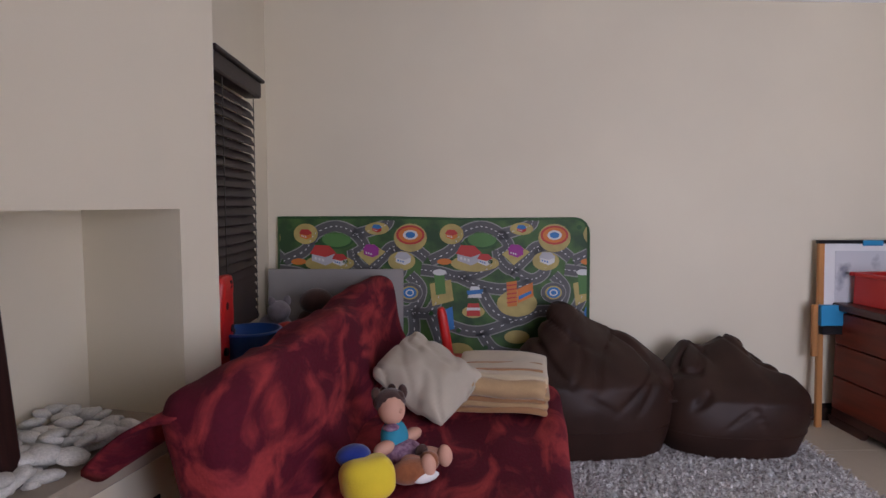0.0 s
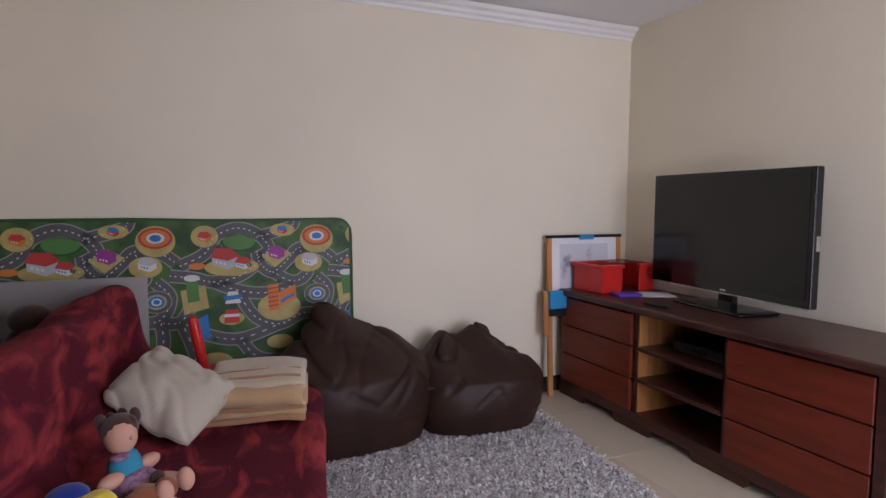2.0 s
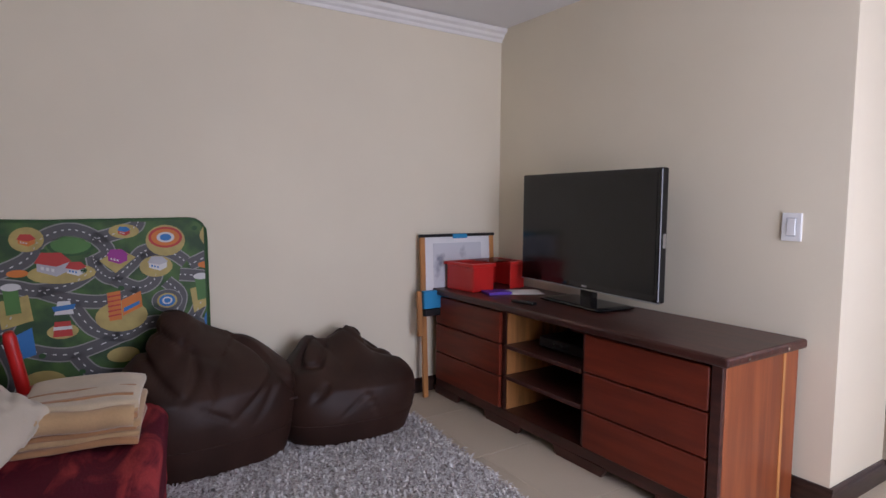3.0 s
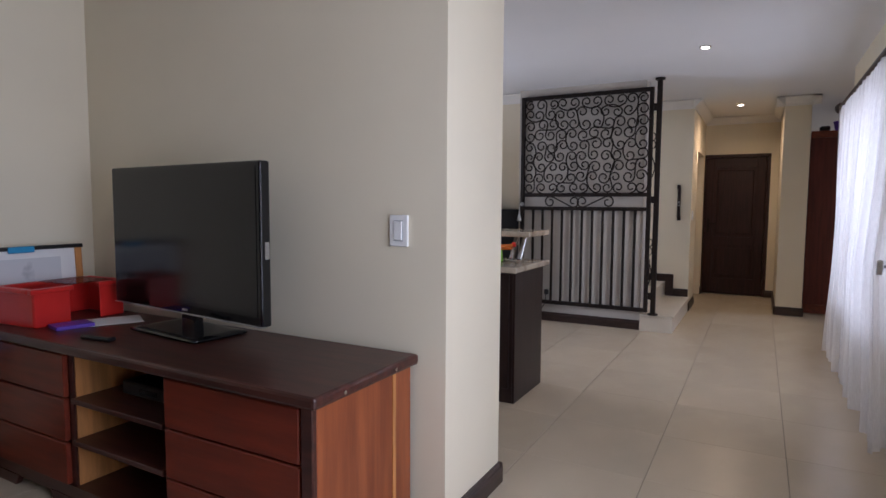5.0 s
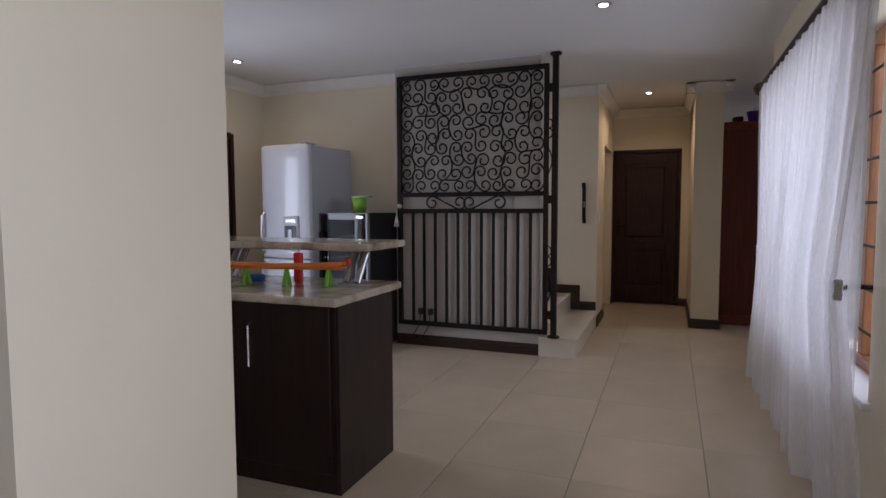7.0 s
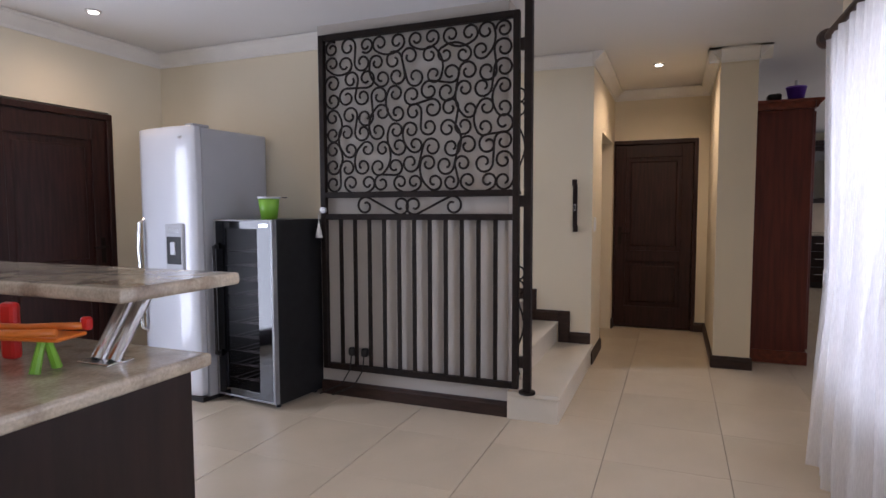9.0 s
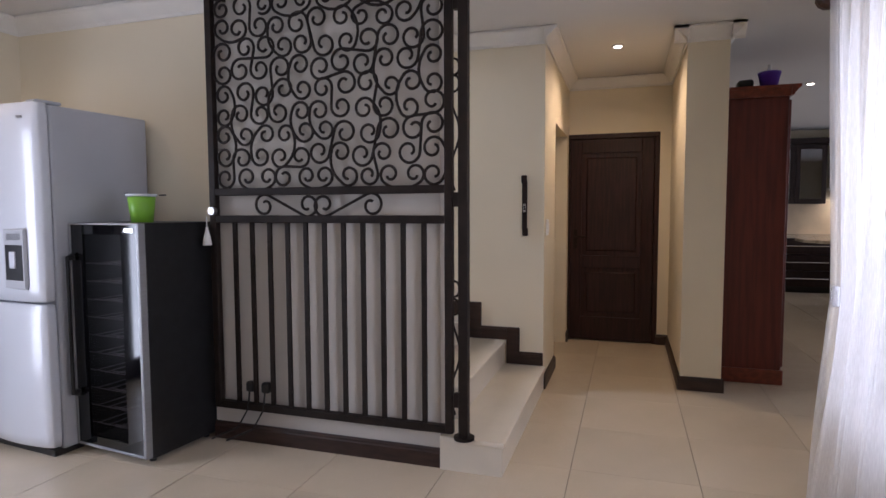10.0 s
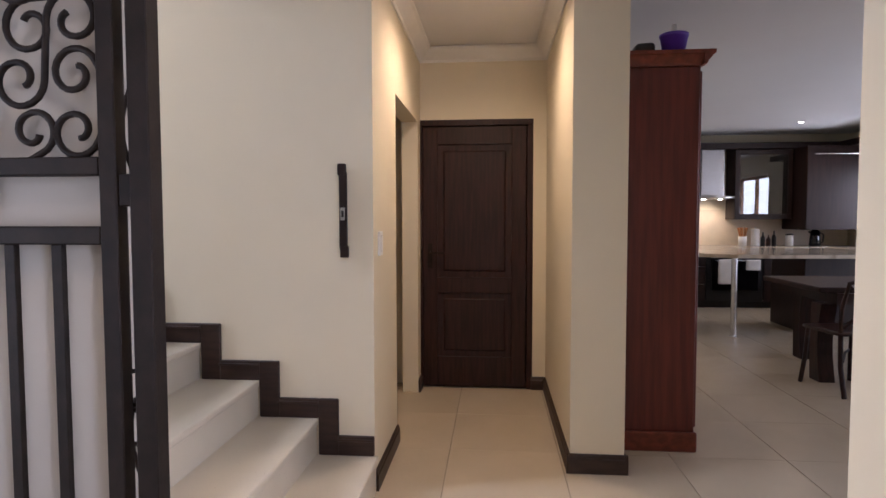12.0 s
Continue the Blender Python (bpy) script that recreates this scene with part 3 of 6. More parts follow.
for k in range(250):
    x, y = rng.uniform(-0.33, -0.035), rng.uniform(-1.25, -0.33)
    if x < -0.40 + 0.3 * (-(y + 0.36)) * 0.1:
        continue
    z = 0.62 + 0.012 + (0, 0.022, 0.044)[k % 3]
    s = rng.uniform(0.020, 0.034)
    pb = bmesh.new()
    bmesh.ops.create_icosphere(pb, subdivisions=2, radius=1)
    for v in pb.verts:
        v.co *= 1 + 0.18 * noise.noise(v.co * 1.4 + Vector((k, 0, 0)))
    st = tagged(part("pebble", pb, M_PEBBLE, None, "smooth white decorative pebble on the ledge", True), category="pebble", group="pebbles in the fireplace")
    st.matrix_basis = FP @ pose(x, y, z, rng.uniform(-25, 25), rng.uniform(-25, 25), rng.uniform(0, 180)) @ Matrix.Diagonal((s * 1.35, s, s * 0.55, 1))
pf = thing("picture_frame", FP @ pose(-0.08, -0.97, 0.62, 0, -6, 0), "dark wooden picture frame leaning in the niche", "picture frame")
pm = bmesh.new()
for lo, hi in (((-0.02, -0.30, 0), (0.02, -0.24, 0.52)), ((-0.02, 0.24, 0), (0.02, 0.30, 0.52)), ((-0.02, -0.24, 0), (0.02, 0.24, 0.06)), ((-0.02, -0.24, 0.46), (0.02, 0.24, 0.52))):
    box(lo, hi, 0.008, pm)
part("frame", pm, M_DOOR, pf)
part("mount", box((-0.008, -0.24, 0.06), (0.004, 0.24, 0.46)), M_PAPER, pf, "pale paper mount")

# blind
bl = thing("venetian_blind", pose(WEST + 0.05, 4.23, 0), "dark brown wooden venetian blind, lowered over the window", "blind")
vb = box((-0.02, -0.44, 1.79), (0.06, 0.20, 1.865), 0.008)
box((-0.01, -0.45, 1.863), (0.075, 0.21, 1.88), 0.004, vb)
part("valance", vb, M_BLIND, bl)
slat = mesh_of(box((-0.024, -0.41, -0.0015), (0.024, 0.195, 0.0015)), "slat", M_BLIND)
for k in range(25):
    s = new("slat", slat)
    s.parent = bl
    s.matrix_basis = pose(0.015, 0, 0.775 + k * 0.0405, 0, 62, 0)
part("bottom_rail", box((0, -0.41, 0.735), (0.03, 0.195, 0.757), 0.004), M_BLIND, bl)
for y in (-0.3, 0.12):
    part("ladder_tape", box((0.042, y - 0.004, 0.74), (0.044, y + 0.004, 1.80)), M_BLACK, bl)

# play mat with a printed toy town
MW, MH = 1.78, 1.16
mat_t = thing("play_mat", pose(-0.34, 4.845, 0.05, -3.0, 0, 0), "green foam play mat with a printed town, against the wall", "play mat")
M_MG = material("mat_green", (0.055, 0.13, 0.022), 0.6, second=(0.016, 0.055, 0.012), scale=7, ramp=(0.4, 0.6))
M_MGD = material("mat_dark_green", (0.016, 0.075, 0.012), 0.6, vary=0.1)
M_MROAD = material("mat_road_grey", (0.085, 0.085, 0.085), 0.6, vary=0.08)
M_MKERB = material("mat_kerb_grey", (0.26, 0.26, 0.24), 0.6, vary=0.05)
M_MWHITE = material("mat_white", (0.62, 0.62, 0.60), 0.6, vary=0.03)
M_MSAND = material("mat_sand", (0.42, 0.33, 0.10), 0.6, vary=0.12, scale=14)
M_MRED = material("mat_red", (0.45, 0.035, 0.025), 0.6, vary=0.05)
M_MPUR = material("mat_purple", (0.30, 0.025, 0.24), 0.6, vary=0.05)
M_MBLU = material("mat_blue", (0.025, 0.16, 0.42), 0.6, vary=0.08)
M_MORA = material("mat_orange", (0.58, 0.17, 0.02), 0.6, vary=0.08)
M_MGRY = material("mat_house_grey", (0.42, 0.42, 0.44), 0.6, vary=0.08)
M_MLG = material("mat_light_green", (0.07, 0.19, 0.04), 0.6, vary=0.08)
mb = bmesh.new()
outline = [(0, 0), (MW, 0), (MW, MH - 0.10)] + [(MW - 0.08 + 0.08 * math.cos(a), MH - 0.08 + 0.08 * math.sin(a)) for a in (0.3, 0.8, 1.2, 1.57)] + [(MW * 0.6, MH - 0.006), (MW * 0.35, MH + 0.004), (0, MH)]
fr = [mb.verts.new((x, -0.008, z)) for x, z in outline]
bk = [mb.verts.new((x, 0.004, z)) for x, z in outline]
mb.faces.new(fr)
mb.faces.new(bk[::-1])
for k in range(len(fr)):
    j = (k + 1) % len(fr)
    mb.faces.new((fr[j], fr[k], bk[k], bk[j]))
bmesh.ops.recalc_face_normals(mb, faces=mb.faces[:])
part("mat_base", mb, M_MG, mat_t)
part("edge_binding", sweep([(x, -0.003, z) for x, z in outline[1:]], 0.009, 6), M_MGD, mat_t, "dark green bound edge")
PX = 0.001625
layers = {}


def inside(x, z):
    return 0.015 < x < MW - 0.015 and 0.015 < z < MH - 0.015


def decal(mt, pts, level):
    """A flat printed shape; pts in print units from the mat's upper corner."""
    pl = [(min(max(x * PX, 0.012), MW - 0.012), min(max(MH - y * PX, 0.012), MH - 0.012)) for x, y in pts]
    if max(p[0] for p in pl) - min(p[0] for p in pl) < 0.004:
        return
    b = layers.setdefault((mt.name, level), (mt, bmesh.new()))[1]
    y = -0.0082 - 0.0006 * level
    try:
        b.faces.new([b.verts.new((x, y, z)) for x, z in pl])
    except ValueError:
        pass


def disc(mt, x, y, rx, ry, level, n=20):
    decal(mt, [(x + rx * math.cos(2 * math.pi * k / n), y + ry * math.sin(2 * math.pi * k / n)) for k in range(n)], level)


def road(pts, w=36, dash=True):
    """A smooth road ribbon with a kerb line and dashes."""
    dense = []
    P = [Vector(p) for p in pts]
    for i in range(len(P) - 1):
        a, b, c, d = P[max(i - 1, 0)], P[i], P[i + 1], P[min(i + 2, len(P) - 1)]
        for k in range(8):
            t = k / 8
            dense.append(0.5 * ((2 * b) + (c - a) * t + (2 * a - 5 * b + 4 * c - d) * t * t + (3 * b - a - 3 * c + d) * t ** 3))
    dense.append(P[-1])
    nor = []
    for i in range(len(dense)):
        d = (dense[min(i + 1, len(dense) - 1)] - dense[max(i - 1, 0)]).normalized()
        nor.append(Vector((-d.y, d.x)))
    for i in range(len(dense) - 1):
        for mt, ww, lv in ((M_MKERB, w / 2 + 4, 2), (M_MROAD, w / 2, 3)):
            decal(mt, [dense[i] + nor[i] * ww, dense[i + 1] + nor[i + 1] * ww, dense[i + 1] - nor[i + 1] * ww, dense[i] - nor[i] * ww], lv)
        if dash and i % 2 == 0:
            a, b = dense[i], dense[i].lerp(dense[i + 1], 0.75)
            decal(M_MWHITE, [a + nor[i] * 1.6, b + nor[i] * 1.6, b - nor[i] * 1.6, a - nor[i] * 1.6], 4)


def house(x, y, s, roof, wall):
    decal(wall, [(x - s, y), (x + s * 0.2, y + s * 0.35), (x + s, y), (x + s, y + s * 0.75), (x + s * 0.2, y + s * 1.15), (x - s, y + s * 0.7)], 5)
    decal(roof, [(x - s * 1.15, y + s * 0.1), (x - s * 0.7, y - s * 0.65), (x + s * 0.5, y - s * 0.6), (x + s * 1.15, y + s * 0.05), (x + s * 0.2, y + s * 0.42)], 6)
    for k in range(3):
        u = x - s * 0.75 + k * s * 0.32
        decal(M_MWHITE if wall is not M_MWHITE else M_MBLU, [(u, y + s * 0.35 + k * s * 0.09), (u + s * 0.18, y + s * 0.41 + k * s * 0.09), (u + s * 0.18, y + s * 0.65 + k * s * 0.09), (u, y + s * 0.58 + k * s * 0.09)], 6)


for o in (-510, 0, 510, 1020):
    disc(M_MGD, o + 205, 70, 62, 38, 1)
    disc(M_MLG, o + 205, 72, 52, 29, 2)
    road([(o + 20, 150), (o + 95, 112), (o + 130, 55), (o + 200, 28), (o + 265, 52), (o + 300, 100), (o + 260, 130)])
    road([(o + 260, 60), (o + 330, 40), (o + 380, 20), (o + 385, -20)])
    road([(o + 260, 110), (o + 270, 150), (o + 310, 180), (o + 360, 140), (o + 400, 100), (o + 470, 105), (o + 520, 140)])
    road([(o + 310, 180), (o + 380, 215), (o + 430, 180), (o + 400, 100)])
    road([(o - 10, 180), (o + 60, 190), (o + 120, 205), (o + 200, 190), (o + 260, 150)])
    road([(o + 120, 205), (o + 190, 235), (o + 280, 250), (o + 380, 230)])
    road([(o + 460, 200), (o + 500, 250), (o + 470, 320), (o + 400, 330), (o + 330, 360), (o + 250, 330), (o + 200, 250)])
    road([(o + 20, 330), (o + 100, 380), (o + 200, 400), (o + 330, 360)])
    road([(o + 60, 260), (o + 20, 330), (o - 40, 330)])
    road([(o + 200, 400), (o + 260, 470), (o + 380, 480), (o + 470, 420), (o + 470, 320)])
    road([(o + 20, 330), (o + 60, 450), (o + 40, 560), (o + 140, 600), (o + 260, 560), (o + 260, 470)])
    disc(M_MSAND, o + 97, 55, 42, 36, 4)
    house(o + 97, 52, 20, M_MRED, M_MORA)
    disc(M_MSAND, o + 345, 36, 42, 22, 4)
    house(o + 345, 32, 16, M_MBLU, M_MRED)
    for mt, rx, ry, lv in ((M_MSAND, 58, 50, 5), (M_MRED, 50, 34, 6), (M_MORA, 42, 27, 7), (M_MWHITE, 26, 17, 8), (M_MBLU, 17, 11, 9)):
        disc(mt, o + 462, 58 + (0 if lv > 5 else 10), rx, ry, lv)
    disc(M_MSAND, o + 180, 158, 86, 30, 4)
    house(o + 158, 120, 40, M_MRED, M_MGRY)
    house(o + 215, 140, 24, M_MRED, M_MWHITE)
    disc(M_MORA, o + 72, 152, 26, 11, 4)
    decal(M_MSAND, [(o + 275, 125), (o + 330, 90), (o + 375, 118), (o + 318, 165)], 4)
    house(o + 325, 108, 26, M_MPUR, M_MPUR)
    disc(M_MSAND, o + 432, 150, 48, 34, 4)
    house(o + 437, 135, 26, M_MGRY, M_MWHITE)
    for mt, r, lv in ((M_MKERB, 46, 4), (M_MROAD, 43, 5), (M_MSAND, 30, 6), (M_MBLU, 24, 7), (M_MWHITE, 15, 8), (M_MBLU, 10, 9)):
        disc(mt, o + 460, 262, r, r * 0.8, lv)
    decal(M_MSAND, [(o + 20, 230), (o + 95, 215), (o + 105, 290), (o + 30, 310)], 4)
    decal(M_MLG, [(o + 35, 190), (o + 70, 180), (o + 78, 265), (o + 42, 270)], 6)
    disc(M_MWHITE, o + 55, 190, 24, 11, 7)
    disc(M_MSAND, o + 175, 330, 40, 22, 4)
    decal(M_MWHITE, [(o + 165, 240), (o + 195, 240), (o + 205, 280), (o + 155, 280)], 6)
    decal(M_MBLU, [(o + 150, 255), (o + 210, 250), (o + 205, 265), (o + 155, 270)], 7)
    decal(M_MRED, [(o + 155, 300), (o + 195, 300), (o + 200, 345), (o + 150, 345)], 6)
    decal(M_MWHITE, [(o + 152, 315), (o + 198, 315), (o + 199, 325), (o + 151, 325)], 7)
    disc(M_MSAND, o + 330, 300, 72, 48, 4)
    decal(M_MORA, [(o + 292, 225), (o + 328, 220), (o + 330, 310), (o + 296, 312)], 6)
    for k in range(5):
        decal(M_MRED, [(o + 293, 235 + 15 * k), (o + 329, 231 + 15 * k), (o + 329, 235 + 15 * k), (o + 293, 240 + 15 * k)], 7)
    decal(M_MORA, [(o + 330, 250), (o + 385, 225), (o + 388, 275), (o + 332, 300)], 6)
    decal(M_MBLU, [(o + 335, 275), (o + 380, 255), (o + 381, 265), (o + 336, 288)], 7)
    disc(M_MSAND, o + 120, 480, 60, 40, 4)
    decal(M_MBLU, [(o + 60, 330), (o + 100, 310), (o + 108, 390), (o + 68, 400)], 6)
    house(o + 170, 500, 34, M_MRED, M_MWHITE)
    disc(M_MSAND, o + 330, 420, 45, 24, 4)
    for k in range(9):
        disc(M_MGD, o + (k * 97 + 40) % 500, (k * 61 + 30) % 560, 9, 8, 5, 10)
for (nm, lv), (mt, b) in layers.items():
    bmesh.ops.recalc_face_normals(b, faces=b.faces[:])
    for f in b.faces:
        if f.normal.y > 0:
            f.normal_flip()
    tagged(part("print_" + nm[4:], b, mt, mat_t), kind="stuff")

# sofa bed under a throw
SOFA = pose(0.0, 0.0, 0, 0, 0, -10)       # local y runs along it, x across
sofa = thing("sofa_bed", SOFA, "sofa bed covered with a red marbled throw", "sofa")


def drape(amount, freq, seed):
    def f(p):
        k = noise.noise(Vector((p.x * freq, p.y * freq * 0.7, p.z * freq + seed)))
        k2 = abs(noise.noise(Vector((p.x * 5 + p.y * 3, p.y * 2.2 - p.z * 4, seed + 3))))
        return p + Vector((0.4, 0, 1)) * (k * amount - k2 * amount * 0.9)
    return f


part("seat", soft((0.98, 1.95, 0.40), 0.06, 34, 0.008, 4, 1, drape(0.028, 3.0, 2)), M_THROW, sofa, smooth=True, m=pose(-0.11, 3.72, 0.225))
part("backrest", soft((0.20, 1.86, 0.70), 0.075, 34, 0.012, 3, 4, drape(0.05, 3.0, 9)), M_THROW, sofa, smooth=True, m=pose(-0.515, 3.80, 0.535, 2.4, -14, 0))
flap = bmesh.new()
bmesh.ops.create_grid(flap, x_segments=12, y_segments=12, size=0.5)
for v in flap.verts:
    u, w = v.co.x + 0.5, v.co.y + 0.5
    v.co = Vector((-0.60 - 0.24 * u * (1 - 0.25 * w), 2.86 + 0.50 * w * (1 - 0.72 * u) - 0.02 * u, 0.79 - 0.11 * u - 0.03 * u * u + 0.03 * math.sin(5 * w + 3 * u)))
bmesh.ops.solidify(flap, geom=flap.faces[:], thickness=0.014)
part("throw_corner", flap, M_THROW, sofa, "pointed corner of the red throw hanging over the back", True)
for x, y in ((-0.5, 2.9), (0.28, 2.9), (-0.5, 4.5), (0.28, 4.5)):
    part("leg", rod((x, y, 0), (x, y, 0.07), 0.022, n=10), M_BLACK, sofa)


def pillow_shape(p):
    r = max(abs(p.x) / 0.215, abs(p.y) / 0.165)
    p.z *= max(0.10, 1 - 0.86 * r ** 2.6)
    p.z += 0.014 * noise.noise(Vector((p.x * 9, p.y * 5, 2))) + 0.008 * math.sin(p.x * 18 + p.y * 9) * min(1, r)
    w = noise.noise(Vector((p.x * 6 + p.y * 9, p.y * 4 - p.x * 3, 5)))
    p.z -= 0.020 * math.exp(-(w / 0.07) ** 2) * (0.3 + 0.7 * min(1, r))
    p.x *= 0.93
    return p


px_ = Vector((0.31, -0.20, -0.165)).normalized()
pz_ = Vector((0.03, -0.56, 0.72)).normalized()
py_ = pz_.cross(px_).normalized()
PILLOW = Matrix.Translation((0.50, 3.93, 0.585)) @ Matrix((px_, py_, px_.cross(py_))).transposed().to_4x4()
pl = thing("pillow", PILLOW, "plump beige pillow leaning on the sofa back", "pillow")
part("pillowcase", soft((0.41, 0.31, 0.15), 0.05, 26, 0.01, 4, 7, pillow_shape), M_PILLOW, pl, smooth=True)

# folded blanket
bk = thing("folded_blanket", pose(0.83, 4.06, 0.432, 0, 0, -10), "folded cream and tan striped blanket on the sofa", "blanket")
M_BLK_C = material("pale_tan_blanket", (0.42, 0.27, 0.13), 0.95, vary=0.1, scale=7, fine=0.1, bump=0.3, sheen=0.3)


def sag(p):
    return p + Vector((0, 0, -0.7 * max(0, abs(p.x) - 0.08) ** 2 + 0.007 * math.sin(8 * p.y + 5 * p.x)))


for k in range(7):
    last = k == 6
    part("fold", soft((0.39 - 0.012 * (k % 3), 0.36 - 0.008 * ((k * 2) % 3), 0.034 if last else 0.026), 0.012, 18, 0.010, 5, k * 3, sag), (M_BLK_B, M_BLK_C, M_BLK_B, M_BLK_C, M_BLK_B, M_BLK_C, M_BLK_A)[k], bk, smooth=True, m=pose(0.004 * (k % 2), 0.005 * k, 0.022 + k * 0.021, 0, 0, 1.5 * (k % 3) - 1))
part("roll_edge", sweep([(-0.18 + 0.04 * k, -0.158 - 0.004 * math.sin(k), 0.105 + 0.006 * math.sin(k * 0.9) - 0.7 * max(0, abs(-0.18 + 0.04 * k) - 0.08) ** 2) for k in range(10)], 0.040, 10), M_BLK_C, bk, "rolled tan front edge", True)
for y, w in ((-0.085, 0.016), (0.02, 0.010)):
    part("stripe", soft((0.35, w, 0.010), 0.003, 14, 0.002, 5, 3, sag), M_BLK_B, bk, "narrow tan stripe", True, pose(0.0, y, 0.163))

# doll, one plain mesh
dm = bmesh.new()


def blob(bm, at, size, mi):
    n0 = len(bm.faces)
    r = bmesh.ops.create_uvsphere(bm, u_segments=14, v_segments=10, radius=1, matrix=Matrix.Translation(at) @ Matrix.Diagonal((*size, 1)))
    for f in {f for v in r["verts"] for f in v.link_faces}:
        f.material_index = mi
        f.smooth = True


blob(dm, (0, 0, 0.225), (0.055, 0.055, 0.062), 0)
blob(dm, (-0.018, 0.016, 0.248), (0.062, 0.066, 0.056), 1)
blob(dm, (-0.05, 0.05, 0.20), (0.04, 0.045, 0.06), 1)
for k in range(9):
    an = 0.7 * k
    blob(dm, (-0.035 + 0.055 * math.cos(an), 0.035 + 0.055 * math.sin(an), 0.262 + 0.022 * math.sin(2.3 * k)), (0.020, 0.020, 0.030), 1)
blob(dm, (0.02, -0.035, 0.165), (0.035, 0.030, 0.014), 3)
blob(dm, (0.056, -0.006, 0.222), (0.010, 0.010, 0.009), 0)
blob(dm, (0, 0, 0.115), (0.052, 0.062, 0.072), 2)
blob(dm, (0.03, 0, 0.055), (0.078, 0.085, 0.05), 3)
blob(dm, (0.13, -0.045, 0.042), (0.075, 0.030, 0.032), 0)
blob(dm, (0.13, 0.05, 0.042), (0.075, 0.030, 0.032), 0)
blob(dm, (0.20, -0.05, 0.045), (0.030, 0.030, 0.042), 0)
blob(dm, (0.20, 0.055, 0.045), (0.030, 0.030, 0.042), 0)
blob(dm, (0.02, -0.085, 0.10), (0.030, 0.052, 0.026), 0)
blob(dm, (0.02, 0.085, 0.10), (0.030, 0.052, 0.026), 0)
doll = new("rag_doll", mesh_of(dm, "rag_doll", [M_SKIN, M_BROWNP, M_AQUA, M_LILAC]))
doll.matrix_basis = pose(0.40, 3.455, 0.42, 0, -8, -38) @ Matrix.Scale(0.84, 4)
tagged(doll, "cloth rag doll in a blue top sitting on the sofa", "doll")
ym = bmesh.new()
soft((0.20, 0.15, 0.16), 0.065, 12, 0.02, 6, 3, None, ym, (0, 0, 0.08))
for f in ym.faces:
    f.smooth = True
blob(ym, (-0.03, 0.05, 0.155), (0.065, 0.05, 0.04), 1)
toy = new("plush_toy", mesh_of(ym, "plush_toy", [M_YELLOW, M_NAVY]))
toy.matrix_basis = pose(0.325, 3.215, 0.425, -10, 0, 25) @ Matrix.Scale(0.82, 4)
tagged(toy, "plain yellow plush toy with a blue top on the sofa", "soft toy")
pm = bmesh.new()
blob(pm, (0, 0, 0.05), (0.085, 0.055, 0.05), 0)
blob(pm, (0.085, 0.0, 0.07), (0.045, 0.042, 0.042), 0)
blob(pm, (0.05, -0.04, 0.03), (0.06, 0.022, 0.022), 1)
blob(pm, (0.075, 0.04, 0.10), (0.03, 0.012, 0.03), 2)
dog = new("plush_toy", mesh_of(pm, "plush_dog", [M_TANP, M_TOWEL, M_BROWNP]))
dog.matrix_basis = pose(0.445, 3.32, 0.425, 0, 0, 30) @ Matrix.Scale(0.78, 4)
tagged(dog, "small brown and white plush dog lying on the sofa", "soft toy")

# things behind the sofa
lean = tagged(part("grey_board", box((-0.37, -0.012, 0), (0.37, 0.012, 0.93), 0.003), M_BOARD), "plain grey board leaning on the play mat", "board")
lean.matrix_basis = pose(0.005, 4.745, 0.002, -2, 0, 0)
chest = thing("toy_chest", pose(-0.12, 4.38, 0, 0, 0, -6), "low pale toy chest between sofa and window", "chest")
cb = box((-0.23, -0.56, 0), (0.14, 0.30, 0.59), 0.006)
box((-0.24, -0.57, 0.59), (0.15, 0.31, 0.61), 0.004, cb)
part("chest_body", cb, M_SILL, chest)
gm = bmesh.new()
blob(gm, (0, 0, 0.075), (0.085, 0.08, 0.075), 0)
blob(gm, (0.045, -0.03, 0.165), (0.055, 0.055, 0.052), 0)
blob(gm, (0.02, -0.05, 0.21), (0.02, 0.014, 0.025), 0)
blob(gm, (0.06, 0.02, 0.21), (0.02, 0.014, 0.025), 0)
blob(gm, (-0.08, -0.05, 0.04), (0.06, 0.03, 0.03), 0)
blob(gm, (0.09, -0.07, 0.05), (0.06, 0.032, 0.032), 1)
gp_ = new("plush_toy", mesh_of(gm, "plush_grey", [M_GREYP, M_TOWEL]))
gp_.matrix_basis = pose(-0.24, 4.40, 0.61, 0, 0, -20)
tagged(gp_, "grey plush animal piled on the toy chest", "soft toy")
bm_ = bmesh.new()
blob(bm_, (0, 0, 0.08), (0.09, 0.08, 0.08), 0)
blob(bm_, (0.01, -0.02, 0.19), (0.085, 0.07, 0.065), 0)
bp_ = new("plush_toy", mesh_of(bm_, "plush_brown", [M_BROWNP]))
bp_.matrix_basis = pose(-0.07, 4.52, 0.61, 0, 0, 10)
tagged(bp_, "dark brown plush animal piled on the toy chest", "soft toy")
tub = thing("toy_tub", pose(-0.235, 3.99, 0.615, 0, 0, 15), "blue plastic toy tub on the chest", "tub")
part("tub_body", lathe([(0.085, 0), (0.12, 0.14), (0.128, 0.145), (0.128, 0.155), (0.115, 0.155), (0.08, 0.015)], 24), M_BLUE, tub, smooth=True)
part("tub_handle", sweep([(-0.12, 0, 0.14), (-0.16, -0.02, 0.08), (-0.13, -0.05, 0.03)], 0.012, 8), M_BLACK, tub)
ball = bmesh.new()
bmesh.ops.create_uvsphere(ball, u_segments=18, v_segments=12, radius=0.075)
bo = tagged(part("toy_ball", ball, M_MRED, None, "", True), "faded red toy ball beside the blue tub", "ball")
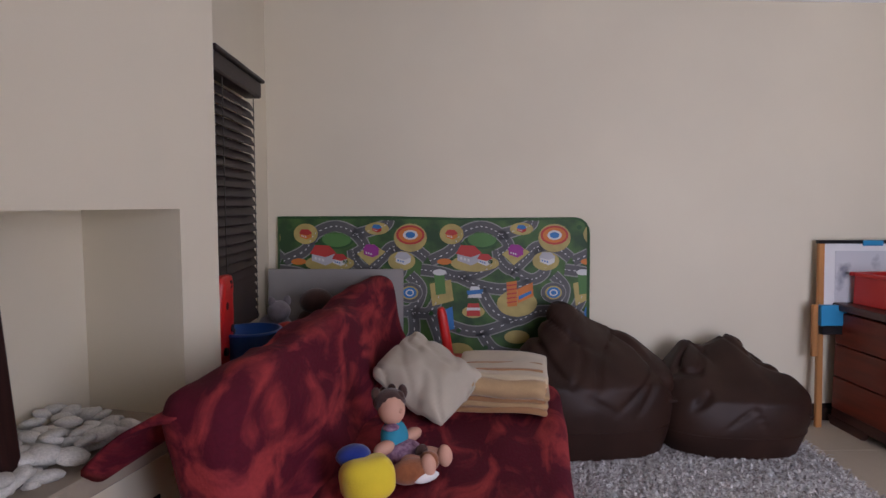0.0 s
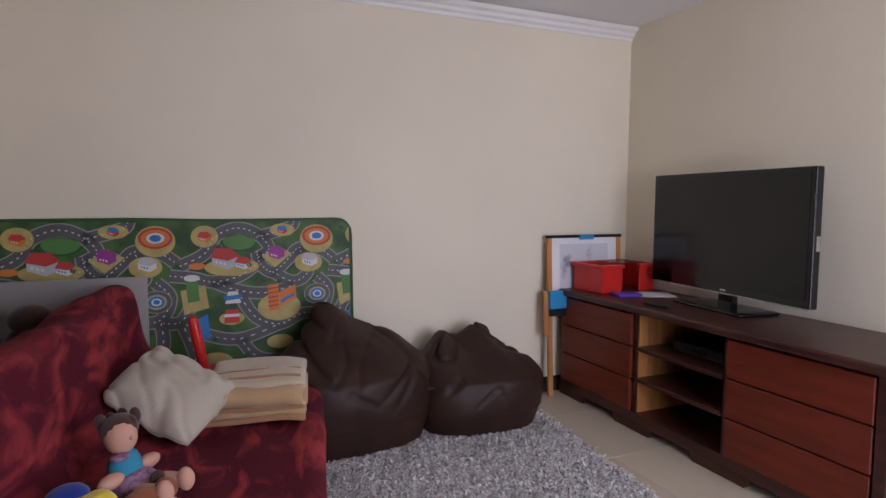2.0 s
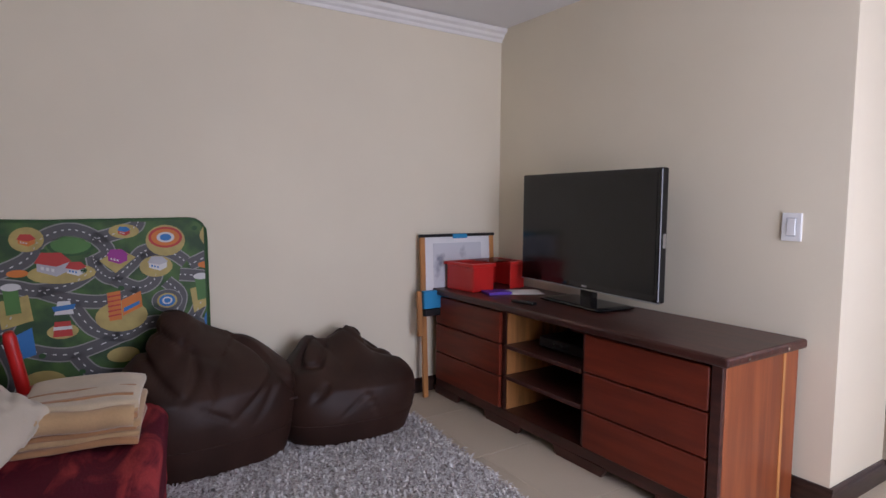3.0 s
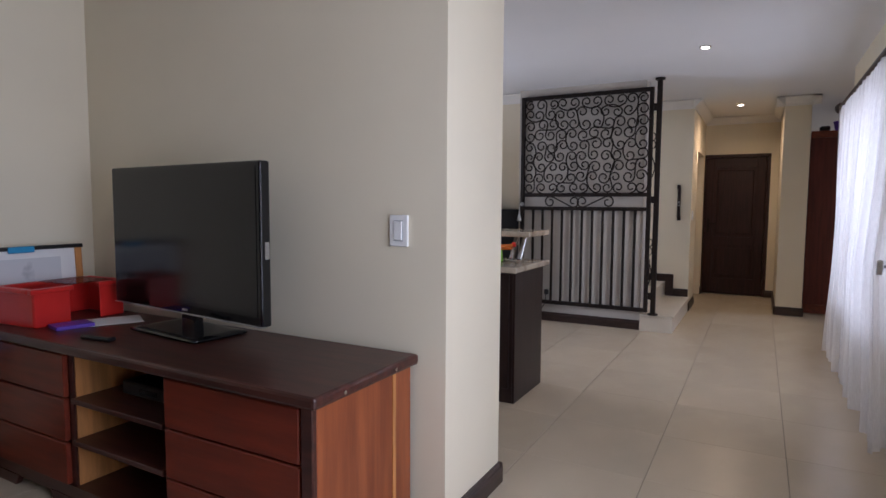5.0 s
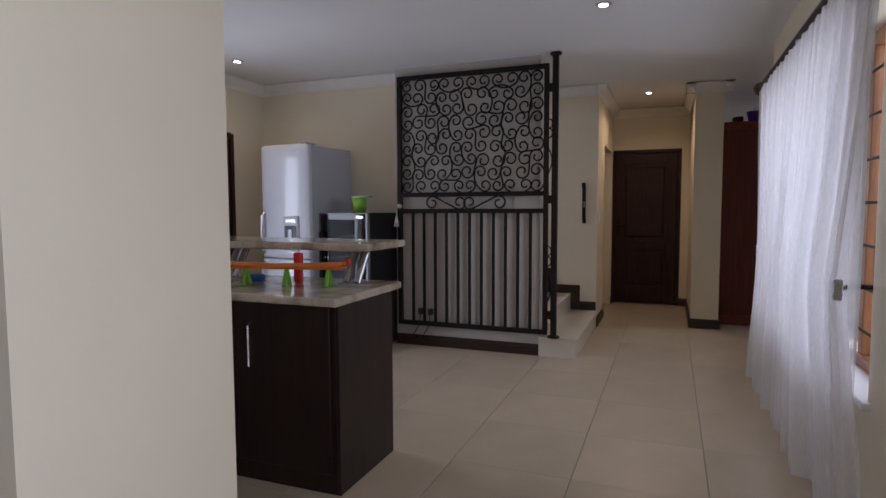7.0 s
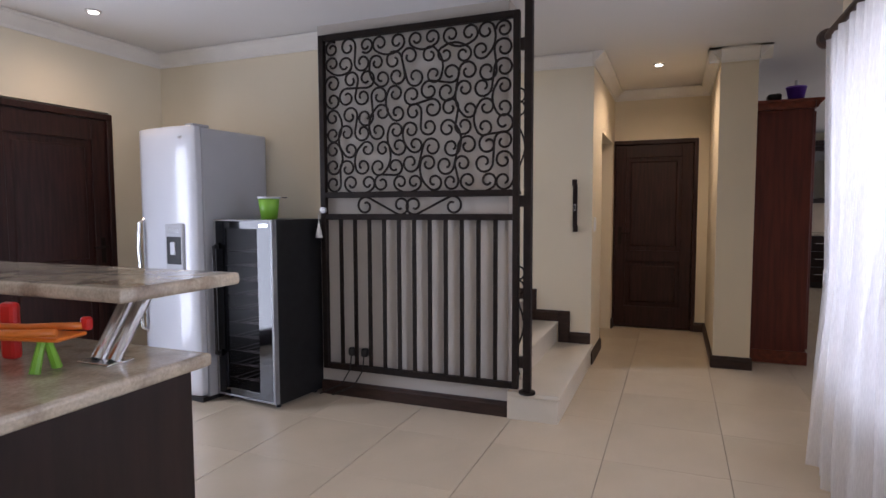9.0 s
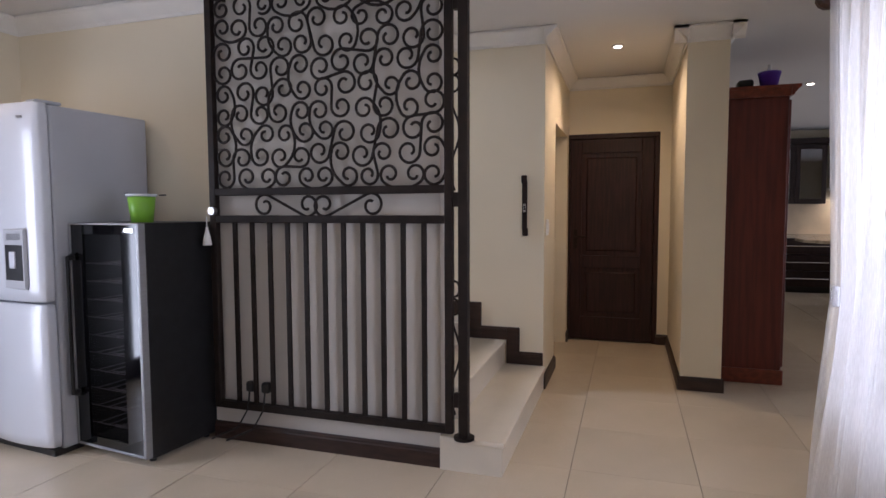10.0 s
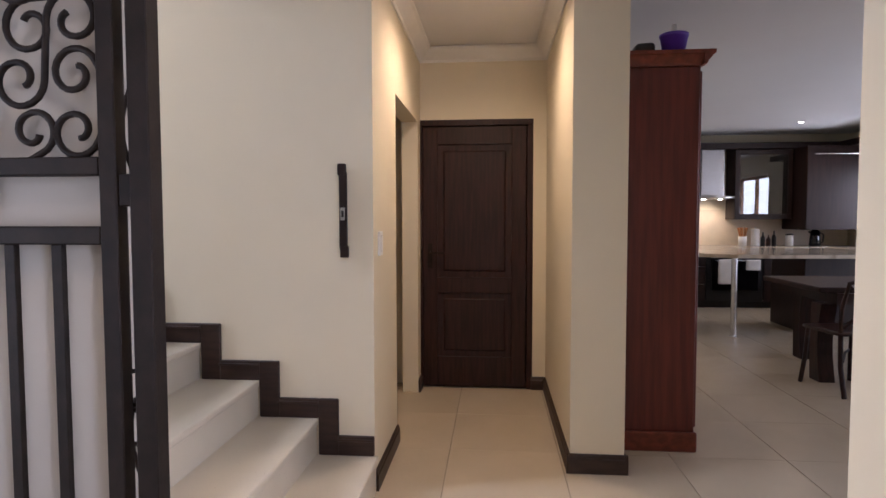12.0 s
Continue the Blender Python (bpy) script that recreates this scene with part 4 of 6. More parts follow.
bo.matrix_basis = pose(-0.13, 4.18, 0.685)
ro = thing("ride_on_toy", pose(-0.315, 3.87, 0.61), "red plastic ride-on toy back with dark spots", "toy")
part("toy_back", soft((0.05, 0.16, 0.40), 0.024, 10, 0.01, 5, 2, lambda p: Vector((p.x, p.y * (1.05 - 0.9 * max(0, p.z) ** 1.0), p.z))), M_RED, ro, smooth=True, m=pose(0, 0, 0.20, 0, 4, 0))
for y, z in ((-0.03, 0.1), (0.04, 0.18), (-0.02, 0.28), (0.03, 0.36)):
    part("spot", rod((0.024, y, z), (0.034, y, z), 0.016, n=12), M_BLACK, ro)
# small red chair between sofa and mat
ch = thing("toddler_chair", pose(0.72, 4.58, 0, 0, 0, -12), "small red plastic toddler chair behind the sofa", "chair")
part("backrest", soft((0.05, 0.07, 0.30), 0.022, 8), M_RED, ch, smooth=True, m=pose(-0.12, 0, 0.60, 0, -10, 12))
part("seat", soft((0.30, 0.28, 0.035), 0.015, 8), M_RED, ch, smooth=True, m=pose(0.04, 0, 0.455))
for x, y in ((-0.08, -0.11), (-0.08, 0.11), (0.16, -0.11), (0.16, 0.11)):
    part("leg", rod((x, y, 0), (x * 0.9, y * 0.9, 0.45), 0.016, n=8), M_RED, ch)


# bean bags
def bag(m, w, d, h, seed, peaks, label):
    """A slumped bag: full round sides, the top falling forward from a pinched ridge at the back."""
    b = bmesh.new()
    NA, NU = 150, 60
    rings = []

    def spot(u, a):
        c, s_ = math.cos(a), math.sin(a)
        rr = (abs(c) ** 2.7 + abs(s_) ** 2.7) ** (-1 / 2.7)
        low = min(1.0, u / 0.5)
        up = max(0.0, (u - 0.5) / 0.5)
        grow = 0.90 + 0.10 * math.sin(low * math.pi * 0.75) / 0.71
        wx = grow * (1 - 0.62 * up ** 1.7)
        wy = grow * (1 - 0.93 * up ** 1.25)
        x = c * rr * wx * w / 2
        y = s_ * rr * wy * d / 2 + d * 0.26 * up ** 1.1
        z = h * (0.56 * low ** 0.9 + 0.30 * up ** 0.85)
        for px, ph, pr in peaks:
            z += ph * math.exp(-((x - px) / pr) ** 2) * up ** 1.5
        slope = min(1.0, max(0.0, (u - 0.22) * 3.0))
        v1 = noise.noise(Vector((x * 3.0 + z * 2.2 + seed, y * 1.2, z * 1.5)))
        v2 = noise.noise(Vector((x * 4.2 - z * 4.4, seed + y * 2.0, z * 1.6)))
        v3 = noise.noise(Vector((x * 11, y * 11 + seed, z * 9)))
        push = 0.030 * v1 + 0.022 * v2 - 0.055 * math.exp(-(v1 / 0.045) ** 2) * max(0, v2 + 0.3) - 0.050 * math.exp(-(v2 / 0.04) ** 2) * max(0, 0.25 - v1) + 0.005 * v3
        out = Vector((c, s_ * 1.1, 0.7 * up)).normalized() * push * slope
        return Vector((x, y, max(0.0, z))) + Vector((out.x, out.y, out.z if z > 0.02 else 0))

    for j in range(NU + 1):
        rings.append([b.verts.new(spot(j / NU, 2 * math.pi * i / NA)) for i in range(NA)])
    for r0, r1 in zip(rings, rings[1:]):
        for i in range(NA):
            b.faces.new((r0[i], r0[(i + 1) % NA], r1[(i + 1) % NA], r1[i]))
    b.faces.new(rings[0][::-1])
    b.faces.new(rings[-1])
    root = thing("bean_bag", m, label, "bean bag", "bean bags by the wall")
    part("cover", b, M_LEATHER, root, smooth=True)
    line = [spot(0.20, math.pi + 0.25 + (math.pi - 0.5) * k / 40) for k in range(41)]
    part("seam", sweep([p + Vector((p.x, p.y, 0)).normalized() * 0.001 for p in line], 0.004, 6), M_LEATHER, root)
    part("tag", box((w * 0.40, -d * 0.40, h * 0.42), (w * 0.46, -d * 0.385, h * 0.44), 0.002), M_LEATHER, root, "small fabric tag")


bag(pose(1.37, 4.575, 0.012, 0, 0, 6), 0.82, 0.56, 0.68, 3.1, [(-0.11, 0.15, 0.17), (0.25, 0.02, 0.2)], "dark brown leatherette bean bag slumped against the wall")
bag(pose(2.10, 4.575, 0.012, 0, 0, -5), 0.76, 0.56, 0.54, 7.7, [(-0.24, 0.12, 0.12), (0.08, 0.10, 0.10)], "squat dark brown leatherette bean bag with a pinched top")

# shag rug
rg = tagged(thing("shag_rug", pose(0, 0, 0), "pale grey long-pile shag rug", "rug"), kind="")
RUG = [(0.72, 2.15), (2.30, 2.05), (2.53, 4.53), (1.0, 4.66)]
rb = bmesh.new()
low = [rb.verts.new((x, y, 0.002)) for x, y in RUG]
top = [rb.verts.new((x, y, 0.014)) for x, y in RUG]
rb.faces.new(low[::-1])
rb.faces.new(top)
for k in range(4):
    rb.faces.new((low[k], low[(k + 1) % 4], top[(k + 1) % 4], top[k]))
part("backing", rb, M_RUGB, rg)
r_ = np.random.RandomState(4)
N = 52000
uu, ww = r_.rand(N, 1), r_.rand(N, 1)
A, B, C, D = [np.array(p) for p in RUG]
base = (1 - uu) * (1 - ww) * A + uu * (1 - ww) * B + uu * ww * C + (1 - uu) * ww * D
ang, ln = r_.rand(N) * 2 * np.pi, 0.028 + 0.030 * r_.rand(N)
hgt = 0.020 + 0.020 * r_.rand(N)
dirs = np.stack([np.cos(ang), np.sin(ang)], 1)
perp = np.stack([-dirs[:, 1], dirs[:, 0]], 1) * 0.0046
z0 = np.full((N, 1), 0.008)
v0 = np.concatenate([base - perp, z0], 1)
v1 = np.concatenate([base + perp, z0], 1)
mid = base + dirs * (ln * 0.45)[:, None]
v2 = np.concatenate([mid + perp, hgt[:, None]], 1)
v3 = np.concatenate([mid - perp, hgt[:, None]], 1)
v4 = np.concatenate([base + dirs * ln[:, None], (hgt * 0.85)[:, None]], 1)
V = np.stack([v0, v1, v2, v3, v4], 1).reshape(-1, 3)
ix = np.arange(N)[:, None] * 5
faces = (ix + np.array([0, 1, 2, 3])).tolist() + (ix + np.array([3, 2, 4])).tolist()
pile = bpy.data.meshes.new("pile")
pile.from_pydata(V.tolist(), [], faces)
M_PILE = material("shag_pile", (0.60, 0.565, 0.54), 0.95, vary=0.1, scale=3, sheen=0.2)
nt = M_PILE.node_tree
gi, rp = nt.nodes.new("ShaderNodeNewGeometry"), nt.nodes.new("ShaderNodeValToRGB")
rp.color_ramp.elements[0].color, rp.color_ramp.elements[1].color = (0.30, 0.255, 0.235, 1), (0.88, 0.86, 0.84, 1)
nt.links.new(gi.outputs["Random Per Island"], rp.inputs[0])
nt.links.new(rp.outputs[0], nt.nodes["Principled BSDF"].inputs["Base Color"])
pile.materials.append(M_PILE)
po = new("pile", pile)
po.parent = rg
tagged(po, "tangled grey and white pile", kind="stuff")

# television cabinet
CX, CY0, CY1, CH = 2.89, 2.785, 4.85, 0.73
cab = thing("tv_cabinet", pose(0, 0, 0), "long mahogany television cabinet with drawers and open shelves", "cabinet")
part("top", box((CX - 0.03, CY0 - 0.03, CH - 0.042), (3.475, CY1 + 0.02, CH), 0.012, None, 2), M_MTOP, cab, "dark polished wooden top")
for lo, hi in (((CX + 0.02, 3.50, 0.08), (3.46, 3.525, CH - 0.042)), ((CX + 0.02, 4.12, 0.08), (3.46, 4.145, CH - 0.042)), ((3.43, CY0 + 0.02, 0.08), (3.46, CY1, CH - 0.042)), ((CX + 0.02, CY1 - 0.025, 0.0), (3.43, CY1, CH - 0.042)),
               ((CX + 0.01, CY0 + 0.03, 0.08), (3.43, CY1 - 0.025, 0.105))):
    part("carcass_board", box(lo, hi), M_MTOP, cab)
part("side_panel", box((CX + 0.018, CY0, 0.0), (3.46, CY0 + 0.028, CH - 0.042), 0.003), M_MSIDE, cab, "reddish planked side with a paler board")
part("plank", box((3.33, CY0 - 0.003, 0.0), (3.35, CY0 + 0.004, CH - 0.042)), M_LIGHTWOOD, cab, "narrow pale wooden strip")
part("divider_face", box((CX + 0.03, 4.112, 0.105), (3.40, 4.118, CH - 0.045)), M_LIGHTWOOD, cab, "pale orange wooden divider")
part("corner_post", box((CX - 0.004, CY0, 0.0), (CX + 0.018, CY0 + 0.05, CH - 0.042), 0.004), M_MTOP, cab)
for y0, y1 in ((CY0 + 0.055, 3.50), (4.145, CY1 - 0.01)):
    for k in range(3):
        z0 = 0.105 + k * 0.191
        d = part("drawer", box((CX - 0.002, y0 + 0.004, z0 + 0.004), (CX + 0.022, y1 - 0.004, z0 + 0.187), 0.004), M_MAHOG, cab)
for z in (0.29, 0.47):
    part("shelf", box((CX + 0.005, 3.525, z), (3.43, 4.112, z + 0.022), 0.003), M_MTOP, cab)
pb = box((CX + 0.012, CY0 + 0.03, 0.045), (CX + 0.03, CY1, 0.10))
for y0, y1 in ((CY0, 3.05), (3.38, 3.68), (4.0, 4.28), (4.6, CY1)):
    vs = [(y0, 0.0), (y1, 0.0), (y1 + 0.03, 0.05), (y0 - 0.03 if y0 > CY0 else y0, 0.05)]
    f1 = [pb.verts.new((CX + 0.008, y, z)) for y, z in vs]
    f2 = [pb.verts.new((CX + 0.034, y, z)) for y, z in vs]
    pb.faces.new(f1)
    pb.faces.new(f2[::-1])
    for k in range(4):
        pb.faces.new((f1[(k + 1) % 4], f1[k], f2[k], f2[(k + 1) % 4]))
part("plinth", pb, M_MTOP, cab, "scalloped dark plinth")
for y in (3.05, 3.30):
    part("screw_cap", rod((CX + 0.12 + (y - 3.05) * 1.2, CY0 - 0.032, CH - 0.022), (CX + 0.12 + (y - 3.05) * 1.2, CY0 - 0.03, CH - 0.022), 0.007, n=10), M_CHROME, cab)
dec = thing("set_top_box", pose(3.15, 3.80, 0.492), "black set-top box on the cabinet shelf", "media box")
part("case", box((-0.12, -0.17, 0.008), (0.12, 0.17, 0.065), 0.006), M_BLACK, dec)
part("display", box((-0.123, -0.06, 0.025), (-0.119, 0.05, 0.045)), M_BLACKG, dec)
for y in (-0.13, 0.13):
    part("foot", rod((0, y, 0), (0, y, 0.01), 0.015), M_BLACK, dec)

# television
tv = thing("television", pose(3.30, 3.86, CH, 0, 0, -5.5), "large black flat-screen television on a stand", "television")
tb = box((-0.03, -0.53, 0.085), (0.02, 0.61, 0.755), 0.008, None, 2)
box((0.02, -0.40, 0.15), (0.06, 0.40, 0.60), 0.015, tb, 2)
part("case", tb, M_BLACKG, tv)
part("screen", box((-0.0325, -0.505, 0.125), (-0.029, 0.585, 0.732)), M_SCREEN, tv)
part("bottom_trim", box((-0.034, -0.53, 0.083), (-0.01, 0.61, 0.089), 0.002), M_STEEL, tv, "thin silver lower edge")
part("badge", box((-0.0335, -0.02, 0.100), (-0.0322, 0.02, 0.110)), M_STEEL, tv)
part("stand_neck", box((-0.02, -0.05, 0.01), (0.03, 0.05, 0.12), 0.006), M_BLACKG, tv)
part("stand_base", soft((0.27, 0.50, 0.018), 0.009, 10), M_BLACKG, tv, smooth=True, m=pose(-0.02, 0, 0.010))
part("port_cover", box((-0.01, -0.533, 0.36), (0.012, -0.529, 0.43), 0.002), M_STEEL, tv)
rm = tagged(part("remote_control", box((-0.02, -0.085, 0), (0.02, 0.085, 0.018), 0.006), M_BLACK), "black remote control lying on the cabinet", "remote")
rm.matrix_basis = pose(2.99, 4.06, CH, 0, 0, 8)

# red crate, papers
cr = thing("storage_crate", pose(3.16, 4.66, CH, 0, 0, 4), "red plastic desk crate with a cut-out front", "crate")
for lo, hi in (((-0.20, -0.12, 0), (-0.19, 0.15, 0.17)), ((0.24, -0.12, 0), (0.25, 0.15, 0.17)), ((-0.20, 0.14, 0), (0.25, 0.15, 0.17)), ((-0.20, -0.13, 0), (-0.03, -0.12, 0.165)), ((0.12, -0.13, 0), (0.25, -0.12, 0.165)),
               ((-0.22, -0.145, 0.16), (-0.02, -0.11, 0.182)), ((0.11, -0.145, 0.16), (0.27, -0.11, 0.182)), ((-0.22, 0.13, 0.16), (0.27, 0.165, 0.182)), ((-0.22, -0.11, 0.16), (-0.185, 0.13, 0.182)), ((0.235, -0.11, 0.16), (0.27, 0.13, 0.182))):
    part("crate_panel", box(lo, hi, 0.004), M_RED, cr)
part("lid", box((-0.02, -0.11, 0.182), (0.2, 0.13, 0.187)), M_GLASSC, cr, "clear plastic top")
bk2 = tagged(part("notebook", box((-0.08, -0.06, 0), (0.08, 0.06, 0.018), 0.003), M_PURPLE), "small dark blue notebook on the cabinet", "book")
bk2.matrix_basis = pose(3.08, 4.42, CH, 0, 0, -12)
pp = tagged(part("paper_sheet", box((-0.10, -0.14, 0), (0.10, 0.14, 0.002)), M_PAPER), "loose white paper sheets on the cabinet", "paper")
pp.matrix_basis = pose(3.25, 4.40, CH, 0, 0, 62)

# easel
ez = thing("childs_easel", pose(2.77, 4.80, 0, -3, 0, 0), "wooden child's easel with a white board, folded against the wall", "easel")
part("leg", box((0.0, -0.012, 0), (0.035, 0.012, 1.09), 0.003), M_LIGHTWOOD, ez)
part("leg", box((0.575, -0.012, 0), (0.61, 0.012, 1.09), 0.003), M_LIGHTWOOD, ez)
part("board", box((0.035, -0.004, 0.60), (0.575, 0.006, 1.075), 0.001), M_PAPER, ez, "white drawing board")
part("painting", box((0.10, -0.0065, 0.66), (0.50, -0.0045, 1.03)), M_PAINTED, ez, "painted sheet of paper")
part("top_rail", box((-0.005, -0.018, 1.072), (0.615, 0.014, 1.092), 0.003), M_BLACK, ez)
part("clip", box((0.25, -0.028, 1.06), (0.37, -0.018, 1.092), 0.004), M_SKYBLUE, ez, "blue paper clip")
part("brace", box((-0.045, -0.035, 0.42), (-0.012, -0.012, 0.72), 0.004), M_LIGHTWOOD, ez)
part("tray_end", box((-0.01, -0.055, 0.60), (0.14, -0.018, 0.72), 0.004), M_SKYBLUE, ez, "blue plastic tray end")
part("tray_support", box((0.0, -0.05, 0.55), (0.16, -0.016, 0.598), 0.003), M_BLACK, ez)


# wall switches
def switch(m, w, h, label):
    r = thing("light_switch", m, label, "switch")
    part("plate", box((-w / 2, -0.012, -h / 2), (w / 2, 0, h / 2), 0.004, None, 2), M_WHITE, r)
    part("rocker", box((-w * 0.22, -0.017, -h * 0.30), (w * 0.22, -0.011, h * 0.30), 0.003), M_WHITE, r)
    part("rocker_gap", box((-w * 0.25, -0.0128, -h * 0.33), (w * 0.25, -0.0118, h * 0.33)), M_FSIDE, r)


switch(pose(DIV0, 2.855, 1.21, 0, 0, -90), 0.085, 0.125, "white double light switch on the lounge wall")
switch(pose(9.48, HALLN, 1.19, 0, 0, 0), 0.08, 0.12, "white light switch at the passage corner")

# ---- dining side ----
# island with a raised bar
IX0, IX1, IY0, IY1 = 5.05, 5.60, 3.0, 5.2
isl = thing("kitchen_island", pose(0, 0, 0), "dark wood kitchen island unit", "island")
ib = box((IX0 + 0.02, IY0, 0.0), (IX1, IY1, 0.875))
part("body", ib, M_EBONY, isl)
for k in range(4):
    y0 = IY0 + 0.02 + 0.54 * k
    dd = part("door", box((IX0, y0, 0.10), (IX0 + 0.019, y0 + 0.53, 0.865), 0.003), M_EBONY, isl)
    yh = y0 + (0.42 if k % 2 == 0 else 0.1)
    part("handle", sweep([(IX0, yh, 0.56), (IX0 - 0.03, yh, 0.57), (IX0 - 0.03, yh, 0.76), (IX0, yh, 0.77)], 0.006, 8), M_CHROME, dd, "slim chrome handle")
part("end_panel", box((IX0 + 0.02, IY0 - 0.018, 0.0), (IX1 + 0.003, IY0 - 0.0005, 0.875), 0.002), M_EBONY, isl)
wt_ = tagged(part("worktop", box((IX0 - 0.06, IY0 - 0.055, 0.876), (IX1 + 0.05, IY1, 0.915), 0.012, None, 3), M_GRANITE), "polished beige granite island worktop", "worktop")
bar = thing("breakfast_bar", pose(0, 0, 0), "raised granite bar on slanted chrome supports", "bar counter")
part("bar_top", box((5.42, 3.02, 1.085), (5.86, IY1, 1.125), 0.012, None, 3), M_GRANITE, bar)
for y in (3.14, 3.92, 4.70):
    for dy in (-0.03, 0.03):
        part("support", rod((5.46, y + dy, 0.92), (5.57, y + dy, 1.084), 0.019, n=14), M_CHROME, bar)
    part("flange", box((5.42, y - 0.06, 0.9155), (5.50, y + 0.06, 0.922), 0.002), M_CHROME, bar)
tr = thing("toy_car_ramp", pose(5.30, 3.42, 0.9155, 0, 0, 12), "orange toy car ramp on green legs with a red car", "toy")
for x in (-0.045, 0.045):
    part("track_rail", sweep([(x - 0.01, -0.30, 0.112), (x, -0.12, 0.100), (x, 0.1, 0.096), (x - 0.01, 0.34, 0.106)], 0.010, 8), M_ORANGE, tr, smooth=True)
part("track_edge", box((-0.05, -0.30, 0.085), (0.05, 0.34, 0.095), 0.004), M_ORANGE, tr)
for y in (-0.22, 0.0, 0.22):
    part("leg", rod((0.03, y, 0), (0.0, y, 0.09), 0.013, n=8, r2=0.009), M_GREEN, tr)
    part("leg", rod((-0.04, y, 0), (-0.01, y, 0.09), 0.013, n=8, r2=0.009), M_GREEN, tr)
part("tower", box((0.07, -0.05, 0), (0.10, 0.00, 0.16), 0.012, None, 2), M_RED, tr, "red plastic tower")
part("bumper", box((0.03, -0.32, 0.10), (0.05, -0.29, 0.135), 0.006), M_RED, tr)
part("car", soft((0.05, 0.10, 0.04), 0.016, 6), M_BLUE, tr, smooth=True, m=pose(0.10, 0.22, 0.022))
bw = thing("fruit_bowl", pose(5.22, 4.18, 0.9155), "dark shallow bowl on the island", "bowl")
part("bowl", lathe([(0.05, 0), (0.13, 0.04), (0.15, 0.07), (0.143, 0.07), (0.05, 0.012)], 24), M_BLACK, bw, smooth=True)

# fridge
FR = pose(7.40, 4.97, 0, 0, 0, -6)
fg = thing("fridge_freezer", FR, "tall pale grey fridge freezer with a water dispenser", "fridge")
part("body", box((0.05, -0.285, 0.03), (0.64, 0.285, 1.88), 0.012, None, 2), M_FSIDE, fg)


def bowed(p):
    p.x -= 0.030 * (1 - (p.y / 0.29) ** 2)
    return p


dl = part("lower_door", soft((0.06, 0.575, 0.78), 0.016, 12, shape=bowed), M_FRIDGE, fg, smooth=True, m=pose(0.02, 0, 0.44))
du = part("upper_door", soft((0.06, 0.575, 1.05), 0.016, 12, shape=bowed), M_FRIDGE, fg, smooth=True, m=pose(0.02, 0, 1.365))
for par, z0, z1 in ((du, -0.48, -0.10), (dl, 0.02, 0.36)):
    part("handle", sweep([(-0.03, 0.245, z0), (-0.075, 0.252, z0 + 0.03), (-0.085, 0.252, (z0 + z1) / 2), (-0.075, 0.252, z1 - 0.03), (-0.03, 0.245, z1)], 0.013, 8), M_CHROME, par, "curved chrome handle")
part("dispenser", box((-0.064, -0.185, -0.46), (-0.040, 0.0, -0.13), 0.010), M_FSIDE, du, "silver water dispenser panel")
part("dispenser_recess", box((-0.0665, -0.165, -0.41), (-0.060, -0.02, -0.22), 0.004), M_BLACK, du, "dark dispenser recess")
part("dispenser_lever", soft((0.012, 0.05, 0.09), 0.005, 4), M_FRIDGE, du, "pale dispenser lever", True, pose(-0.070, -0.09, -0.30))
part("dispenser_display", box((-0.0665, -0.15, -0.195), (-0.060, -0.035, -0.16), 0.002), M_STEEL, du)
part("badge", box((-0.052, -0.19, 0.44), (-0.046, -0.15, 0.455)), M_STEEL, du)
part("hinge_cap", box((0.0, -0.26, 1.885), (0.14, -0.18, 1.905), 0.006), M_FSIDE, fg)
part("plinth", box((0.01, -0.27, 0.0), (0.62, 0.27, 0.035)), M_BLACK, fg)

# wine cooler
wc = thing("wine_cooler", pose(7.455, 4.395, 0, 0, 0, -7), "black wine cooler with a smoked glass door", "wine cooler")
CW, CD, CT = 0.275, 0.50, 1.26             # half width, depth, height
for lo, hi in (((0.04, -CW, 0.03), (CD, -CW + 0.025, CT)), ((0.04, CW - 0.025, 0.03), (CD, CW, CT)), ((0.04, -CW + 0.025, CT - 0.025), (CD, CW - 0.025, CT)), ((0.04, -CW + 0.025, 0.03), (CD, CW - 0.025, 0.06)), ((CD - 0.03, -CW + 0.025, 0.06), (CD, CW - 0.025, CT - 0.025))):
    part("casing_panel", box(lo, hi, 0.003), M_BLACK, wc)
dr = bmesh.new()
for lo, hi in (((0, -CW, 0.04), (0.04, -CW + 0.022, CT)), ((0, CW - 0.012, 0.04), (0.04, CW, CT)), ((0, -CW + 0.022, CT - 0.010), (0.04, CW - 0.012, CT)), ((0, -CW + 0.022, 0.04), (0.04, CW - 0.012, 0.052))):
    box(lo, hi, 0.003, dr)
door = part("door_frame", dr, M_TRIM, wc, "silver door frame")
db = bmesh.new()
for lo, hi in (((0.008, -CW + 0.022, 0.052), (0.02, -0.13, CT - 0.010)), ((0.008, 0.17, 0.052), (0.02, CW - 0.012, CT - 0.010)), ((0.008, -0.13, CT - 0.06), (0.02, 0.17, CT - 0.010)), ((0.008, -0.13, 0.052), (0.02, 0.17, 0.10))):
    box(lo, hi, 0, db)
part("door_border", db, M_BLACKG, door)
part("pane", box((0.010, -0.13, 0.10), (0.016, 0.17, CT - 0.06)), M_GLASSD, door, "smoked glass pane")
part("handle", sweep([(0.0, 0.235, 0.32), (-0.035, 0.235, 0.33), (-0.035, 0.235, 1.08), (0.0, 0.235, 1.09)], 0.010, 8), M_BLACK, door, "long black bar handle")
for z in (0.34, 1.07):
    part("handle_mount", box((-0.04, 0.222, z - 0.012), (0.0, 0.248, z + 0.012), 0.003), M_BLACK, door)
